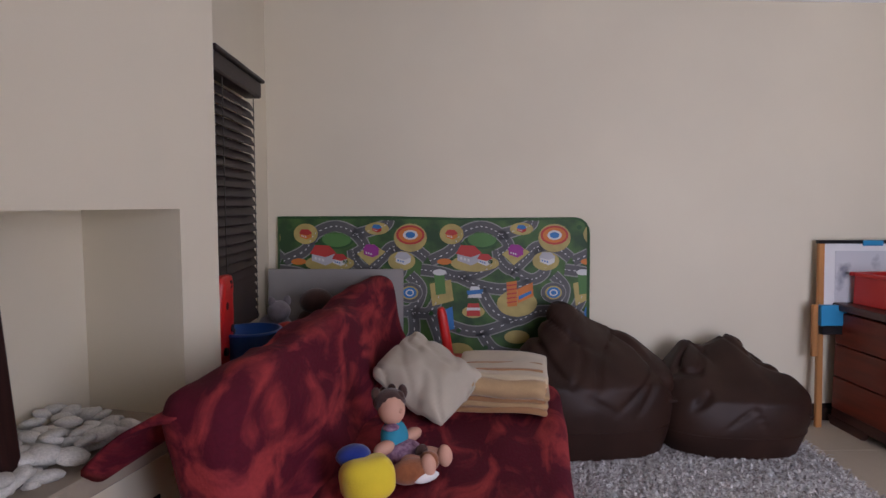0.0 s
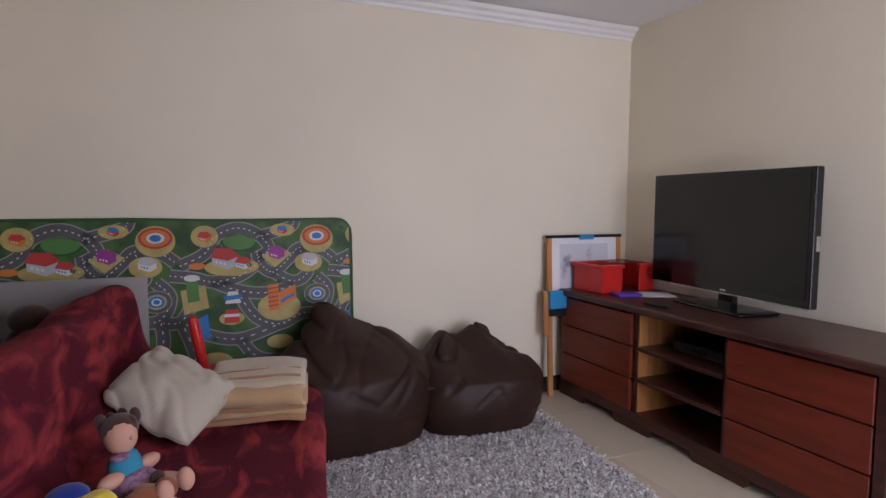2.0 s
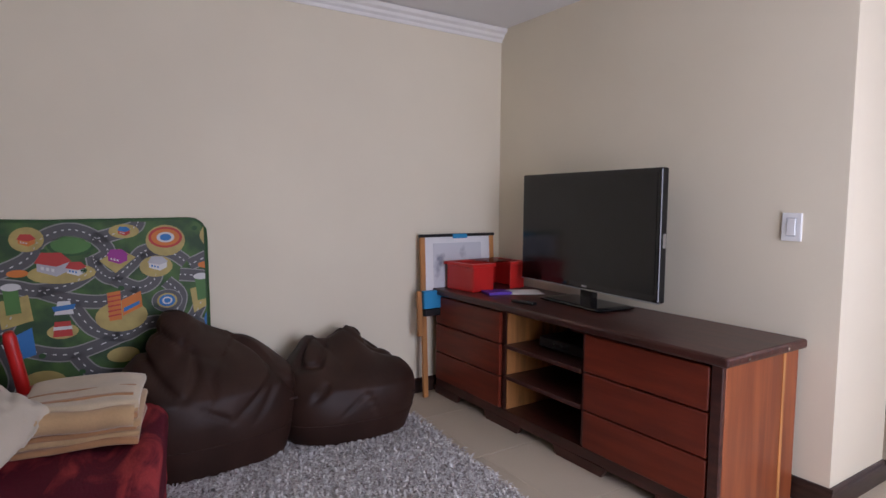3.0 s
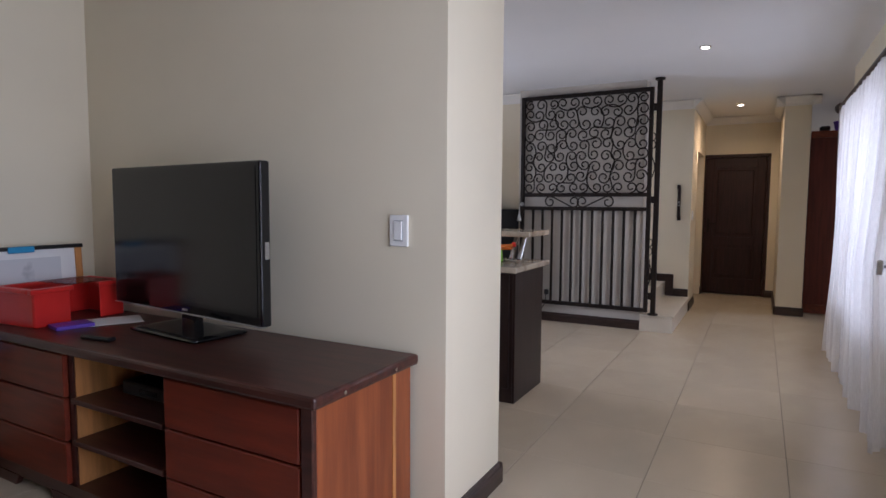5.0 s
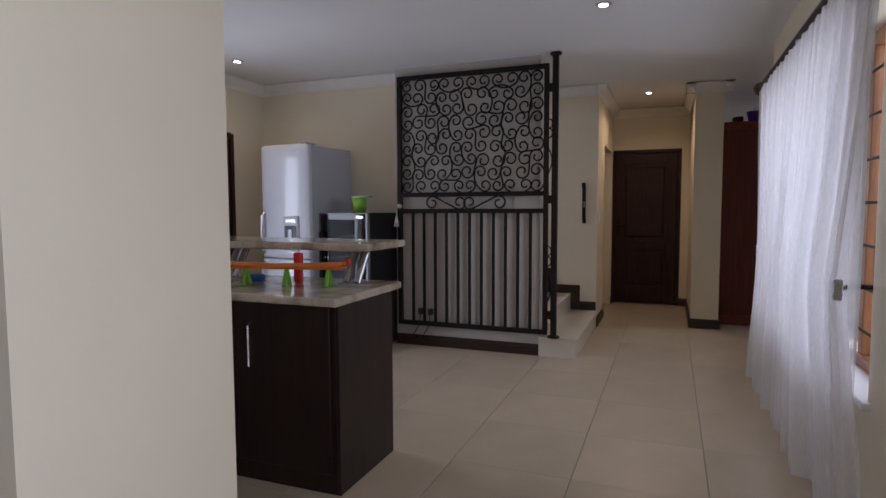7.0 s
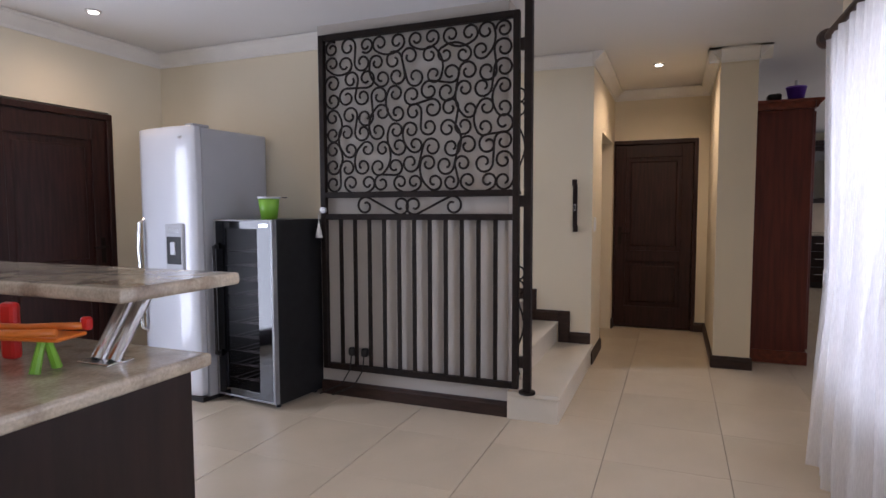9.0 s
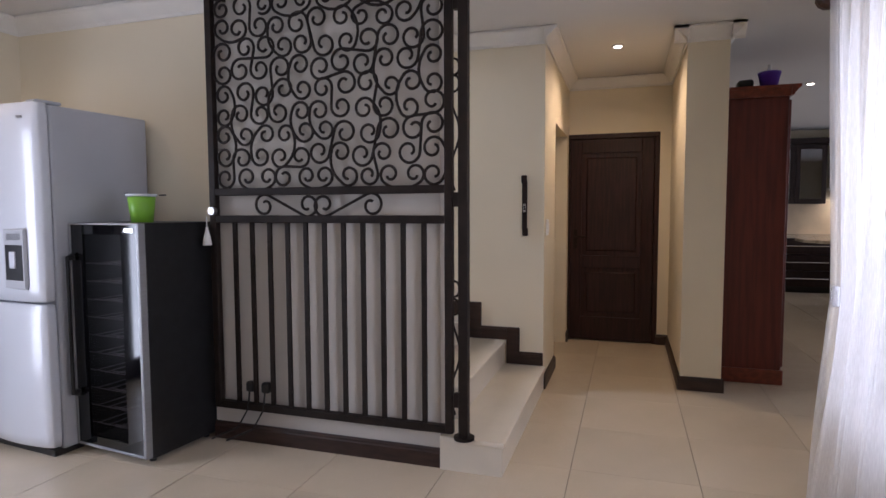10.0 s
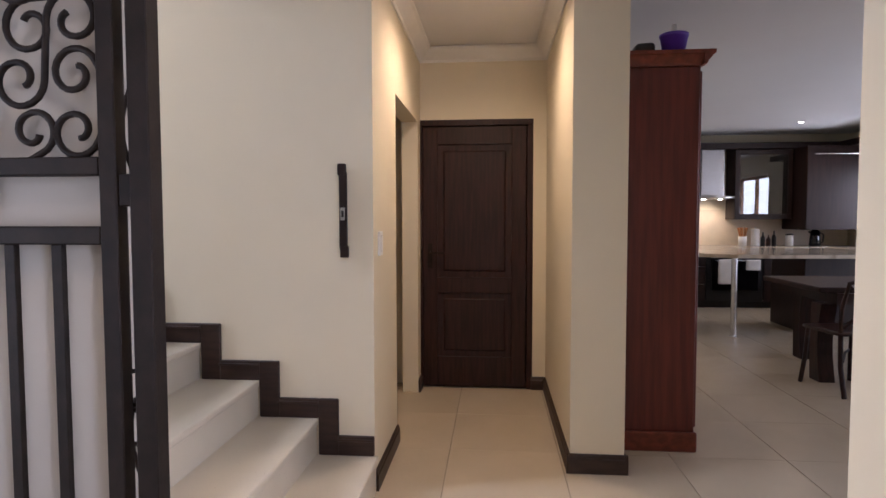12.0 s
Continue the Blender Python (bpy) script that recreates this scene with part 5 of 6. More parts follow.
for k in range(10):
    z = 0.17 + 0.098 * k
    sh = rod((0.045, -0.10, z), (0.045, 0.02, z), 0.0035, n=6)
    rod((0.05, -0.24, z - 0.012), (0.05, 0.24, z - 0.012), 0.003, sh, 6)
    for y in (-0.16, -0.08, 0.0, 0.08, 0.16):
        rod((0.05, y, z - 0.012), (CD - 0.04, y, z - 0.012), 0.003, sh, 6)
    part("wire_shelf", sh, M_FSIDE, wc, "pale wire shelf")
part("badge", soft((0.004, 0.075, 0.022), 0.002, 4), M_CHROME, door, m=pose(0.006, -0.19, 1.222))
for x in (0.08, 0.44):
    for y in (-0.22, 0.22):
        part("foot", rod((x, y, 0), (x, y, 0.031), 0.018, n=10), M_BLACK, wc)
gc = thing("plastic_tumbler", pose(7.66, 4.33, 1.26), "lime green plastic tumbler on the wine cooler", "cup")
part("cup", lathe([(0.055, 0), (0.072, 0.15), (0.069, 0.15), (0.05, 0.006)], 24), M_GREEN, gc, smooth=True)
part("rim", lathe([(0.074, 0.14), (0.080, 0.145), (0.080, 0.155), (0.068, 0.155)], 24), M_FRIDGE, gc, "pale rim", True)
part("tab", box((0.06, -0.10, 0.146), (0.075, -0.06, 0.153), 0.002), M_BLACK, gc)

# wrought iron gate, folded open against the wall
GX, GY0, GY1, GB, GT = 7.845, 2.60, 4.02, 0.20, 2.515
gate = thing("security_gate", pose(GX, 0, 0), "dark brown wrought iron gate with scrollwork, open flat by the wall", "gate")
B = 0.02
for y in (GY0 + B, GY1 - B):
    part("stile", box((-B, y - B, GB), (B, y + B, GT), 0.003), M_IRON, gate)
for z in (GB + B, 1.275, 1.425, GT - B):
    part("rail", box((-B * 0.95, GY0 + 2 * B, z - B), (B * 0.95, GY1 - 2 * B, z + B), 0.003), M_IRON, gate)
bar_me = mesh_of(box((-0.008, -0.013, GB + 2 * B), (0.008, 0.013, 1.255), 0.002), "upright", M_IRON)
for k in range(11):
    u = new("upright", bar_me)
    u.parent = gate
    u.matrix_basis = pose(0, GY0 + 2 * B + (GY1 - GY0 - 4 * B) * (k + 1) / 12, 0)


def curl(c, r, start, sign, turns=1.12, inner=0.30, n=22):
    """Points of a spiral round c, from its outer end at the angle start inwards."""
    pts = []
    for k in range(n + 1):
        t = k / n
        rr = r * (1 - (1 - inner) * t ** 1.6)
        a = start + sign * turns * 2 * math.pi * t
        pts.append(Vector((c.x + rr * math.cos(a), c.y + rr * math.sin(a))))
    return pts


def scroll_line(a, b, r1, r2, kind, sign):
    """A scroll between the curl centres a and b: S crosses over, C bulges round both."""
    d = b - a
    L, base = d.length, math.atan2(d.y, d.x)
    if kind == "S":
        r = min(0.060, L * 0.38)
        al = math.acos(2 * r / L)
        e1 = curl(a, r, base + sign * al, sign)
        e2 = curl(b, r, base + math.pi + sign * al, sign)
        mid = []
    else:
        e1 = curl(a, r1, base + sign * math.pi * 0.62, sign)
        e2 = curl(b, r2, base + sign * math.pi * 0.38, -sign)
        side = Vector((-d.y, d.x)).normalized() * sign
        p, q = e1[0], e2[0]
        mid = [p.lerp(q, t) + side * (0.20 * L * 4 * t * (1 - t)) for t in (0.15, 0.3, 0.5, 0.7, 0.85)]
    return e1[::-1] + mid + e2


def scroll(line, r, x=0.0):
    bm = sweep([(x, p.x, p.y) for p in line], r, 5)
    part("scroll", bm, M_IRON, gate, smooth=True)


rng = random.Random(23)
cols, rows = 11, 9
y_a, y_b, z_a, z_b = GY0 + 2 * B, GY1 - 2 * B, 1.445, GT - 2 * B
cw, chh = (y_b - y_a) / cols, (z_b - z_a) / rows
node = {(i, j): Vector((y_a + cw * (i + 0.5) + (0 if i in (0, cols - 1) else (0.014 if j % 2 else -0.014) + rng.uniform(-0.012, 0.012)), z_a + chh * (j + 0.5) + (0 if j in (0, rows - 1) else rng.uniform(-0.014, 0.014)))) for i in range(cols) for j in range(rows)}
free = set(node)
WAYS = [(-1, 1), (-1, 1), (-1, 1), (0, 1), (0, 1), (1, 1), (1, 0)]
for key in sorted(node, key=lambda c: (c[1], c[0])):
    if key not in free:
        continue
    free.discard(key)
    ways = WAYS[:]
    rng.shuffle(ways)
    mate = next(((key[0] + u, key[1] + w) for u, w in ways + [(0, 1), (1, 0), (-1, 1), (1, 1)] if (key[0] + u, key[1] + w) in free), None)
    if mate is None:
        scroll(curl(node[key], 0.050, rng.uniform(0, 6.28), rng.choice((-1, 1)), 1.3), 0.0078)
        continue
    free.discard(mate)
    diagonal = key[0] != mate[0] and key[1] != mate[1]
    kind = "S" if diagonal else "C"
    scroll(scroll_line(node[key], node[mate], rng.uniform(0.050, 0.057), rng.uniform(0.048, 0.055), kind, rng.choice((-1, 1))), 0.0078, rng.uniform(-0.003, 0.003))
for outer, inner_, sg in ((3.673, 3.407, -1), (3.035, 3.310, 1)):
    scroll(scroll_line(Vector((outer, 1.35)), Vector((inner_, 1.35)), 0.046, 0.046, "S", sg), 0.0078)
lk = rod((-0.045, GY1 - 0.03, 1.32), (-0.018, GY1 - 0.03, 1.32), 0.022, n=14)
part("lock_knob", lk, M_STEEL, gate)
part("tassel", lathe([(0.026, 0), (0.018, 0.05), (0.008, 0.085), (0.008, 0.10), (0.003, 0.10), (0.003, 0.16)], 12), M_FABRIC, gate, "white tassel hanging from the lock", True, pose(-0.045, GY1 - 0.0, 1.13))
pst = thing("gate_post", pose(GX, 2.545, 0.178), "dark iron post reaching from the step to the ceiling", "post")
part("shaft", box((-0.024, -0.024, 0.012), (0.024, 0.024, CEIL - 0.178 - 0.02), 0.003), M_IRON, pst)
part("base_plate", rod((0, 0, 0), (0, 0, 0.014), 0.052, n=18), M_IRON, pst)
part("top_plate", rod((0, 0, CEIL - 0.178 - 0.02), (0, 0, CEIL - 0.178 - 0.001), 0.048, n=18), M_IRON, pst)
for z in (0.16, 1.16, 2.10):
    part("hinge", box((-0.018, 0.02, z), (0.018, 0.052, z + 0.07), 0.003), M_IRON, pst)
for z0, h in ((0.1, 0.62), (1.24, 0.55)):
    part("scroll", sweep([(0.05 + 0.0 * k, 0.06 + 0.025 * math.sin(k * 0.45), z0 + h * k / 20) for k in range(21)], 0.006, 5), M_IRON, pst)
for z in (0.66, 0.75, 1.76, 1.84):
    part("curl", sweep([(0.03, 0.06 + 0.03 * math.cos(a), z + 0.04 * math.sin(a)) for a in [0.3 + 0.35 * k for k in range(17)]], 0.006, 5), M_IRON, pst)
for k, y in enumerate((3.80, 3.70)):
    so = thing("power_plug", pose(7.885, y, 0.33, 0, 0, -90), "black power plug in a low wall socket", "plug")
    part("plug_body", soft((0.05, 0.045, 0.06), 0.014, 5), M_BLACK, so, smooth=True, m=pose(0, -0.025, 0))
    part("cable", sweep([(0, -0.04, -0.02), (0.0, -0.06, -0.12), (-0.08, -0.05, -0.24), (-0.25, -0.06, -0.32)], 0.005, 6), M_BLACK, so)

# wall ornament on the stair wall
wo = thing("wall_ornament", pose(WALL9, 2.50, 1.13), "narrow dark carved wooden wall ornament", "ornament")
part("plank", box((-0.022, -0.018, 0.04), (0, 0.018, 0.40), 0.003), M_EBONY, wo)
part("end", box((-0.026, -0.024, 0.0), (0, 0.014, 0.055), 0.003), M_EBONY, wo)
part("end", box((-0.026, -0.014, 0.385), (0, 0.024, 0.44), 0.003), M_EBONY, wo)
part("inlay", box((-0.026, -0.010, 0.175), (-0.021, 0.010, 0.235), 0.001), M_STEEL, wo, "pale metal inlay")
part("inlay_slot", box((-0.0275, -0.005, 0.19), (-0.0255, 0.005, 0.22)), M_BLACK, wo)

# sheer curtains, rod and tie-backs
RX0, RX1, RY, RZ = 5.12, 7.90, 1.0, 2.20
cr_ = thing("curtain_rod", pose(0, 0, 0), "dark wooden curtain pole with fluted ends", "curtain rod")
part("pole", rod((RX0, RY, RZ), (RX1, RY, RZ), 0.026, n=14), M_BASE, cr_, smooth=False)
for x, s in ((RX0, -1), (RX1, 1)):
    part("finial", sweep([(x + s * d, RY, RZ) for d in (0, 0.02, 0.05, 0.09, 0.11)], lambda t: 0.03 + 0.022 * math.sin(t * 3.1), 12), M_BASE, cr_)
for x in (RX0 + 0.1, 6.5, RX1 - 0.08):
    part("bracket", box((x - 0.014, SOUTH, RZ - 0.03), (x + 0.014, RY, RZ - 0.016), 0.003), M_BASE, cr_)


def curtain(left, right, label, phase):
    """left, right: the edge's x at the floor, the tie-back and the pole."""
    NU, NV = 150, 44
    b = bmesh.new()
    grid = []
    for j in range(NV + 1):
        z = 0.02 + (RZ - 0.03 - 0.02) * j / NV
        t = z / RZ

        def edge(e):
            zt = 0.98
            return e[0] + (e[1] - e[0]) * min(1, z / zt) if z < zt else e[1] + (e[2] - e[1]) * ((z - zt) / (RZ - zt)) ** 0.9
        a, c = edge(left), edge(right)
        row = []
        for i in range(NU + 1):
            u = i / NU
            x = a + (c - a) * u
            ph = u * 2 * math.pi * 10 + phase
            d = 0.032 * math.sin(ph + 0.8 * math.sin(u * 9 + phase)) + 0.020 * math.sin(ph * 2.3 + 1.5 * t)
            d *= 0.45 + 0.9 * (1 - t)
            d += 0.03 * noise.noise(Vector((u * 4, z * 1.2, phase))) * (1 - t)
            row.append(b.verts.new((x, RY + 0.01 - 0.05 * (1 - t) + d + 0.02 * (1 - t) * (1 + math.sin(ph * 0.5)), z + (0.012 * math.sin(u * 20) if j == 0 else 0))))
        grid.append(row)
    for j in range(NV):
        for i in range(NU):
            b.faces.new((grid[j][i], grid[j][i + 1], grid[j + 1][i + 1], grid[j + 1][i]))
    r = thing("sheer_curtain", pose(0, 0, 0), label, "curtain", "curtains on the pole")
    part("fabric", b, M_SHEER, r, smooth=True)
    return r


def back_fold(parent):
    """The slack cloth that hangs behind the hold-back, close to the wall."""
    b, NU, NV = bmesh.new(), 40, 30
    grid = []
    for j in range(NV + 1):
        t = j / NV
        z = 0.42 + (RZ - 0.05 - 0.42) * t
        a = 5.40 - 0.12 * t + 0.10 * (1 - t) ** 3
        row = []
        for i in range(NU + 1):
            u = i / NU
            yy = 0.945 + 0.045 * t + 0.016 * math.sin(u * 26 + 0.7) * (0.5 + t * 0.5)
            row.append(b.verts.new((a + 0.55 * u, yy, z - 0.05 * math.sin(u * 3.1))))
        grid.append(row)
    for j in range(NV):
        for i in range(NU):
            b.faces.new((grid[j][i], grid[j][i + 1], grid[j + 1][i + 1], grid[j + 1][i]))
    part("back_fold", b, M_SHEER, parent, smooth=True)


near_curtain = curtain((5.22, 5.50, 5.14), (6.95, 6.95, 6.55), "white sheer curtain drawn across half the window", 0.4)
curtain((6.75, 6.75, 6.50), (7.98, 7.74, 7.86), "white sheer curtain gathered towards the kitchen", 2.1)
back_fold(near_curtain)
for x, mt in ((5.52, M_IRON), (7.72, M_STEEL)):
    hb = thing("curtain_holdback", pose(x, SOUTH - 0.09, 0.98), "metal curtain hold-back on the window wall", "hold-back")
    part("arm", sweep([(0.10, 0.0, 0), (0.12, 0.10, 0), (0.08, 0.17, 0), (0.0, 0.20, 0)], 0.010, 8), mt, hb)
    part("knob", soft((0.02, 0.035, 0.085), 0.010, 8), M_STEEL, hb, "oval grey knob", True, pose(-0.012, 0.21, 0))


# downlights
def downlight(x, y, watts, z=CEIL):
    r = thing("downlight", pose(x, y, z), "small round recessed ceiling downlight, lit", "downlight", "recessed downlights")
    part("ring", lathe([(0.047, -0.008), (0.050, -0.001), (0.034, -0.001), (0.034, -0.006)], 20), M_STEEL, r, smooth=True)
    part("bulb", rod((0, 0, -0.0125), (0, 0, -0.0082), 0.030, n=16), M_LED, r, "glowing lamp")
    lamp("downlight_lamp", "SPOT", look((x, y, z - 0.05), (x, y + 0.001, 0)), watts, (1.0, 0.72, 0.42), radius=0.06, cone=165)


for x, y, w_ in ((6.79, 2.05, 24), (9.95, 1.88, 46), (7.07, 5.20, 16), (14.86, -2.28, 16), (12.0, 0.03, 12)):
    downlight(x, y, w_)

# ---- kitchen side ----
cu = thing("tall_cupboard", pose(0, 0, 0), "tall cherry wood cupboard with a moulded top", "cupboard")
part("body", box((9.96, 0.675, 0.11), (11.2, 1.10, 2.14), 0.004), M_CUPB, cu)
part("plinth", box((9.945, 0.66, 0.0), (11.21, 1.10, 0.112), 0.006), M_CUPT, cu, "red plinth")
tp = profile_run((9.96, 0.675, 2.14), (9.96, 1.10, 2.14), [(0, 0), (0.015, 0), (0.02, 0.015), (0.05, 0.05), (0.06, 0.055), (0.06, 0.075), (0, 0.075)], (-1, 0, 0))
profile_run((9.90, 0.675, 2.14), (11.2, 0.675, 2.14), [(0, 0), (0.015, 0), (0.02, 0.015), (0.05, 0.05), (0.06, 0.055), (0.06, 0.075), (0, 0.075)], (0, -1, 0), tp)
box((9.96, 0.675, 2.14), (11.2, 1.10, 2.21), 0, tp)
part("top_moulding", tp, M_CUPT, cu, "moulded red top")
for k in range(2):
    part("door", box((9.99 + 0.6 * k, 0.655, 0.13), (10.57 + 0.6 * k, 0.674, 2.12), 0.004), M_CUPB, cu)
ft = thing("plant_pot", pose(10.03, 0.80, 2.216), "purple pot with a white candle on the cupboard", "pot")
part("pot", lathe([(0.055, 0), (0.075, 0.10), (0.078, 0.10), (0.078, 0.115), (0.068, 0.115), (0.05, 0.01)], 20), M_PURPLE, ft, smooth=True)
part("candle", rod((0, 0, 0.02), (0, 0, 0.17), 0.014, n=10), M_PAPER, ft)
oc = bmesh.new()
soft((0.16, 0.11, 0.07), 0.03, 6, 0.012, 9, 3, None, oc)
od = tagged(part("dark_case", oc, M_BLACK, None, "", True), "small dark case lying on the cupboard", "case")
od.matrix_basis = pose(10.06, 0.96, 2.25)


def unit(name, lo, hi, face, doors, label, glassy=False, handle=True):
    """A kitchen unit: a body with doors on the face named -x or +y."""
    r = thing(name, pose(0, 0, 0), label, "cabinet", "dark kitchen units")
    part("body", box(lo, hi, 0.003), M_EBONY, r)
    if face == "-x":
        w = (hi[1] - lo[1]) / doors
        for k in range(doors):
            y0 = lo[1] + w * k
            b = bmesh.new()
            if glassy:
                for a, c in (((y0 + 0.004, lo[2] + 0.004), (y0 + 0.07, hi[2] - 0.004)), ((y0 + w - 0.07, lo[2] + 0.004), (y0 + w - 0.004, hi[2] - 0.004)), ((y0 + 0.07, lo[2] + 0.004), (y0 + w - 0.07, lo[2] + 0.08)), ((y0 + 0.07, hi[2] - 0.08), (y0 + w - 0.07, hi[2] - 0.004))):
                    box((lo[0] - 0.02, a[0], a[1]), (lo[0] - 0.001, c[0], c[1]), 0.003, b)
                d = part("door", b, M_EBONY, r)
                part("pane", box((lo[0] - 0.012, y0 + 0.07, lo[2] + 0.08), (lo[0] - 0.008, y0 + w - 0.07, hi[2] - 0.08)), M_GLASSC, d)
            else:
                d = part("door", box((lo[0] - 0.02, y0 + 0.004, lo[2] + 0.004), (lo[0] - 0.001, y0 + w - 0.004, hi[2] - 0.004), 0.003, b), M_EBONY, r)
            if handle:
                part("handle", sweep([(lo[0] - 0.02, y0 + 0.1, hi[2] - 0.12), (lo[0] - 0.05, y0 + 0.12, hi[2] - 0.12), (lo[0] - 0.05, y0 + w - 0.12, hi[2] - 0.12), (lo[0] - 0.02, y0 + w - 0.1, hi[2] - 0.12)], 0.007, 6), M_CHROME, d)
    return r


for k in range(3):
    unit("drawer_unit", (15.46, -1.30, 0.10 + 0.255 * k), (16.04, -0.30, 0.35 + 0.255 * k), "-x", 1, "dark drawer unit in the kitchen")
unit("base_unit", (15.46, -3.58, 0.10), (16.04, -2.12, 0.865), "-x", 2, "dark kitchen base unit with chrome handles")
setting("trim_kickboard", box((15.52, -3.58, 0), (16.04, 1.1, 0.10)), M_BLACK, "black kitchen kickboard", "kickboard")
unit("base_unit", (15.46, -0.29, 0.10), (16.04, 1.10, 0.865), "-x", 2, "dark kitchen base unit with chrome handles")
wtp = tagged(part("worktop", box((15.42, -3.58, 0.868), (16.04, 1.1, 0.905), 0.006), M_GRANITE), "speckled granite kitchen worktop along the wall", "worktop")
setting("splashback", box((16.03, -3.58, 0.906), (16.048, 1.1, 1.45)), M_SPLASH, "plain cream kitchen splashback", "splashback")
ov = thing("built_in_oven", pose(15.46, -1.71, 0.10), "black built-in oven with a hanging towel", "oven")
part("oven_body", box((0, -0.40, 0), (0.55, 0.40, 0.765), 0.004), M_BLACK, ov)
part("oven_door", box((-0.022, -0.33, 0.16), (-0.001, 0.33, 0.62), 0.005), M_BLACKG, ov)
part("handle", sweep([(-0.02, -0.28, 0.60), (-0.06, -0.27, 0.60), (-0.06, 0.27, 0.60), (-0.02, 0.28, 0.60)], 0.010, 8), M_CHROME, ov)
part("control_panel", box((-0.018, -0.33, 0.64), (-0.001, 0.33, 0.75), 0.003), M_STEEL, ov)
for y, w, h in ((0.12, 0.26, 0.36), (-0.24, 0.2, 0.16)):
    tw = soft((0.03, w, h), 0.012, 8, 0.008, 8, y)
    t_ = tagged(part("tea_towel", tw, M_TOWEL, None, "", True), "white tea towel hanging on the oven handle", "towel")
    t_.matrix_basis = pose(15.40, -1.71 + y, 0.70 - h / 2 + 0.02)
unit("wall_unit", (15.70, -1.18, 1.40), (16.03, -0.30, 2.34), "-x", 2, "dark kitchen wall unit", True, False)
unit("wall_unit", (15.70, -2.60, 1.30), (16.03, -1.78, 2.34), "-x", 1, "dark glazed kitchen wall unit", True, False)
unit("corner_unit", (15.35, -3.58, 1.15), (16.03, -2.62, 2.34), "-x", 1, "dark corner kitchen cabinet", False, True)
unit("wall_unit", (15.70, -0.28, 1.40), (16.03, 1.10, 2.34), "-x", 2, "dark kitchen wall unit", True, False)
setting("trim_pelmet", box((15.62, -3.58, 2.34), (16.04, 1.1, 2.43), 0.006), M_EBONY, "dark kitchen cornice over the wall units", "cornice")
setting("trim_pelmet", box((13.6, -3.58, 2.34), (15.6, -3.20, 2.43), 0.006), M_EBONY, "dark kitchen cornice over the window", "cornice")
hd = thing("cooker_hood", pose(15.72, -1.48, 1.56), "stainless steel cooker hood with a curved glass edge", "cooker hood")
part("chimney", box((0.02, -0.17, 0.10), (0.30, 0.17, 0.78), 0.01, None, 2), M_STEEL, hd)
part("canopy", soft((0.42, 0.62, 0.05), 0.02, 8, shape=lambda p: p + Vector((0.10 * (p.y / 0.31) ** 2 if p.x < 0 else 0, 0, 0))), M_STEEL, hd, smooth=True, m=pose(0.08, 0, 0.07))
for y in (-0.12, 0.12):
    part("hood_lamp", rod((0.05, y, 0.035), (0.05, y, 0.044), 0.03, n=12), M_LED, hd)
lamp("hood_light", "SPOT", look((15.78, -1.48, 1.585), (15.9, -1.48, 0.9)), 14, (1.0, 0.80, 0.55), radius=0.05, cone=150)

# worktop clutter
ut = thing("utensil_crock", pose(15.72, -1.92, 0.906), "white crock of wooden utensils", "utensil pot")
part("crock", lathe([(0.055, 0), (0.06, 0.14), (0.052, 0.14), (0.05, 0.01)], 18), M_WHITE, ut, smooth=True)
for k in range(5):
    a = k * 1.3
    part("spoon", sweep([(0.01 * math.cos(a), 0.01 * math.sin(a), 0.02), (0.06 * math.cos(a), 0.06 * math.sin(a), 0.27)], lambda t: 0.006 + 0.014 * max(0, t - 0.8) * 5, 6), M_LIGHTWOOD, ut)
kr = thing("paper_roll", pose(15.72, -2.10, 0.906), "white kitchen paper roll on its stand", "paper roll")
part("roll", lathe([(0.055, 0.01), (0.058, 0.015), (0.058, 0.245), (0.055, 0.25)], 20), M_PAPER, kr, smooth=True)
part("stand", lathe([(0.07, 0), (0.07, 0.01), (0.008, 0.012), (0.008, 0.28)], 16), M_STEEL, kr)
for k, (y, h, mt) in enumerate(((-2.22, 0.20, M_BLACK), (-2.30, 0.16, M_DOOR), (-2.38, 0.22, M_BLACK))):
    bo_ = thing("bottle", pose(15.74, y, 0.906), "dark bottle on the kitchen worktop", "bottle", "bottles on the worktop")
    part("glass_body", lathe([(0.03, 0), (0.032, h * 0.6), (0.012, h * 0.78), (0.012, h), (0.008, h)], 14), mt, bo_, smooth=True)
kt = thing("kettle", pose(15.66, -2.92, 0.906), "gloss black electric kettle on the worktop", "kettle")
part("jug", lathe([(0.075, 0), (0.078, 0.03), (0.062, 0.20), (0.05, 0.23), (0.01, 0.245)], 20), M_BLACKG, kt, smooth=True)
part("handle", sweep([(0, -0.06, 0.20), (0, -0.12, 0.17), (0, -0.11, 0.06), (0, -0.07, 0.04)], 0.011, 8), M_BLACK, kt)
part("spout", rod((0, 0.04, 0.18), (0, 0.09, 0.215), 0.016, n=10), M_BLACKG, kt)
cn = thing("canister", pose(15.70, -2.58, 0.906), "white storage canister with a dark lid", "canister")
part("jar", lathe([(0.05, 0), (0.052, 0.15), (0.048, 0.155)], 18), M_WHITE, cn, smooth=True)
part("lid", lathe([(0.053, 0.156), (0.053, 0.18), (0.02, 0.185)], 18), M_BLACK, cn, smooth=True)
tpn = thing("kitchen_tap", pose(14.9, -3.40, 0.906), "curved chrome kitchen tap", "tap")
part("spout", sweep([(0, 0, 0), (0, 0, 0.20), (0, 0.05, 0.27), (0, 0.12, 0.27), (0, 0.15, 0.22)], 0.012, 10), M_CHROME, tpn)
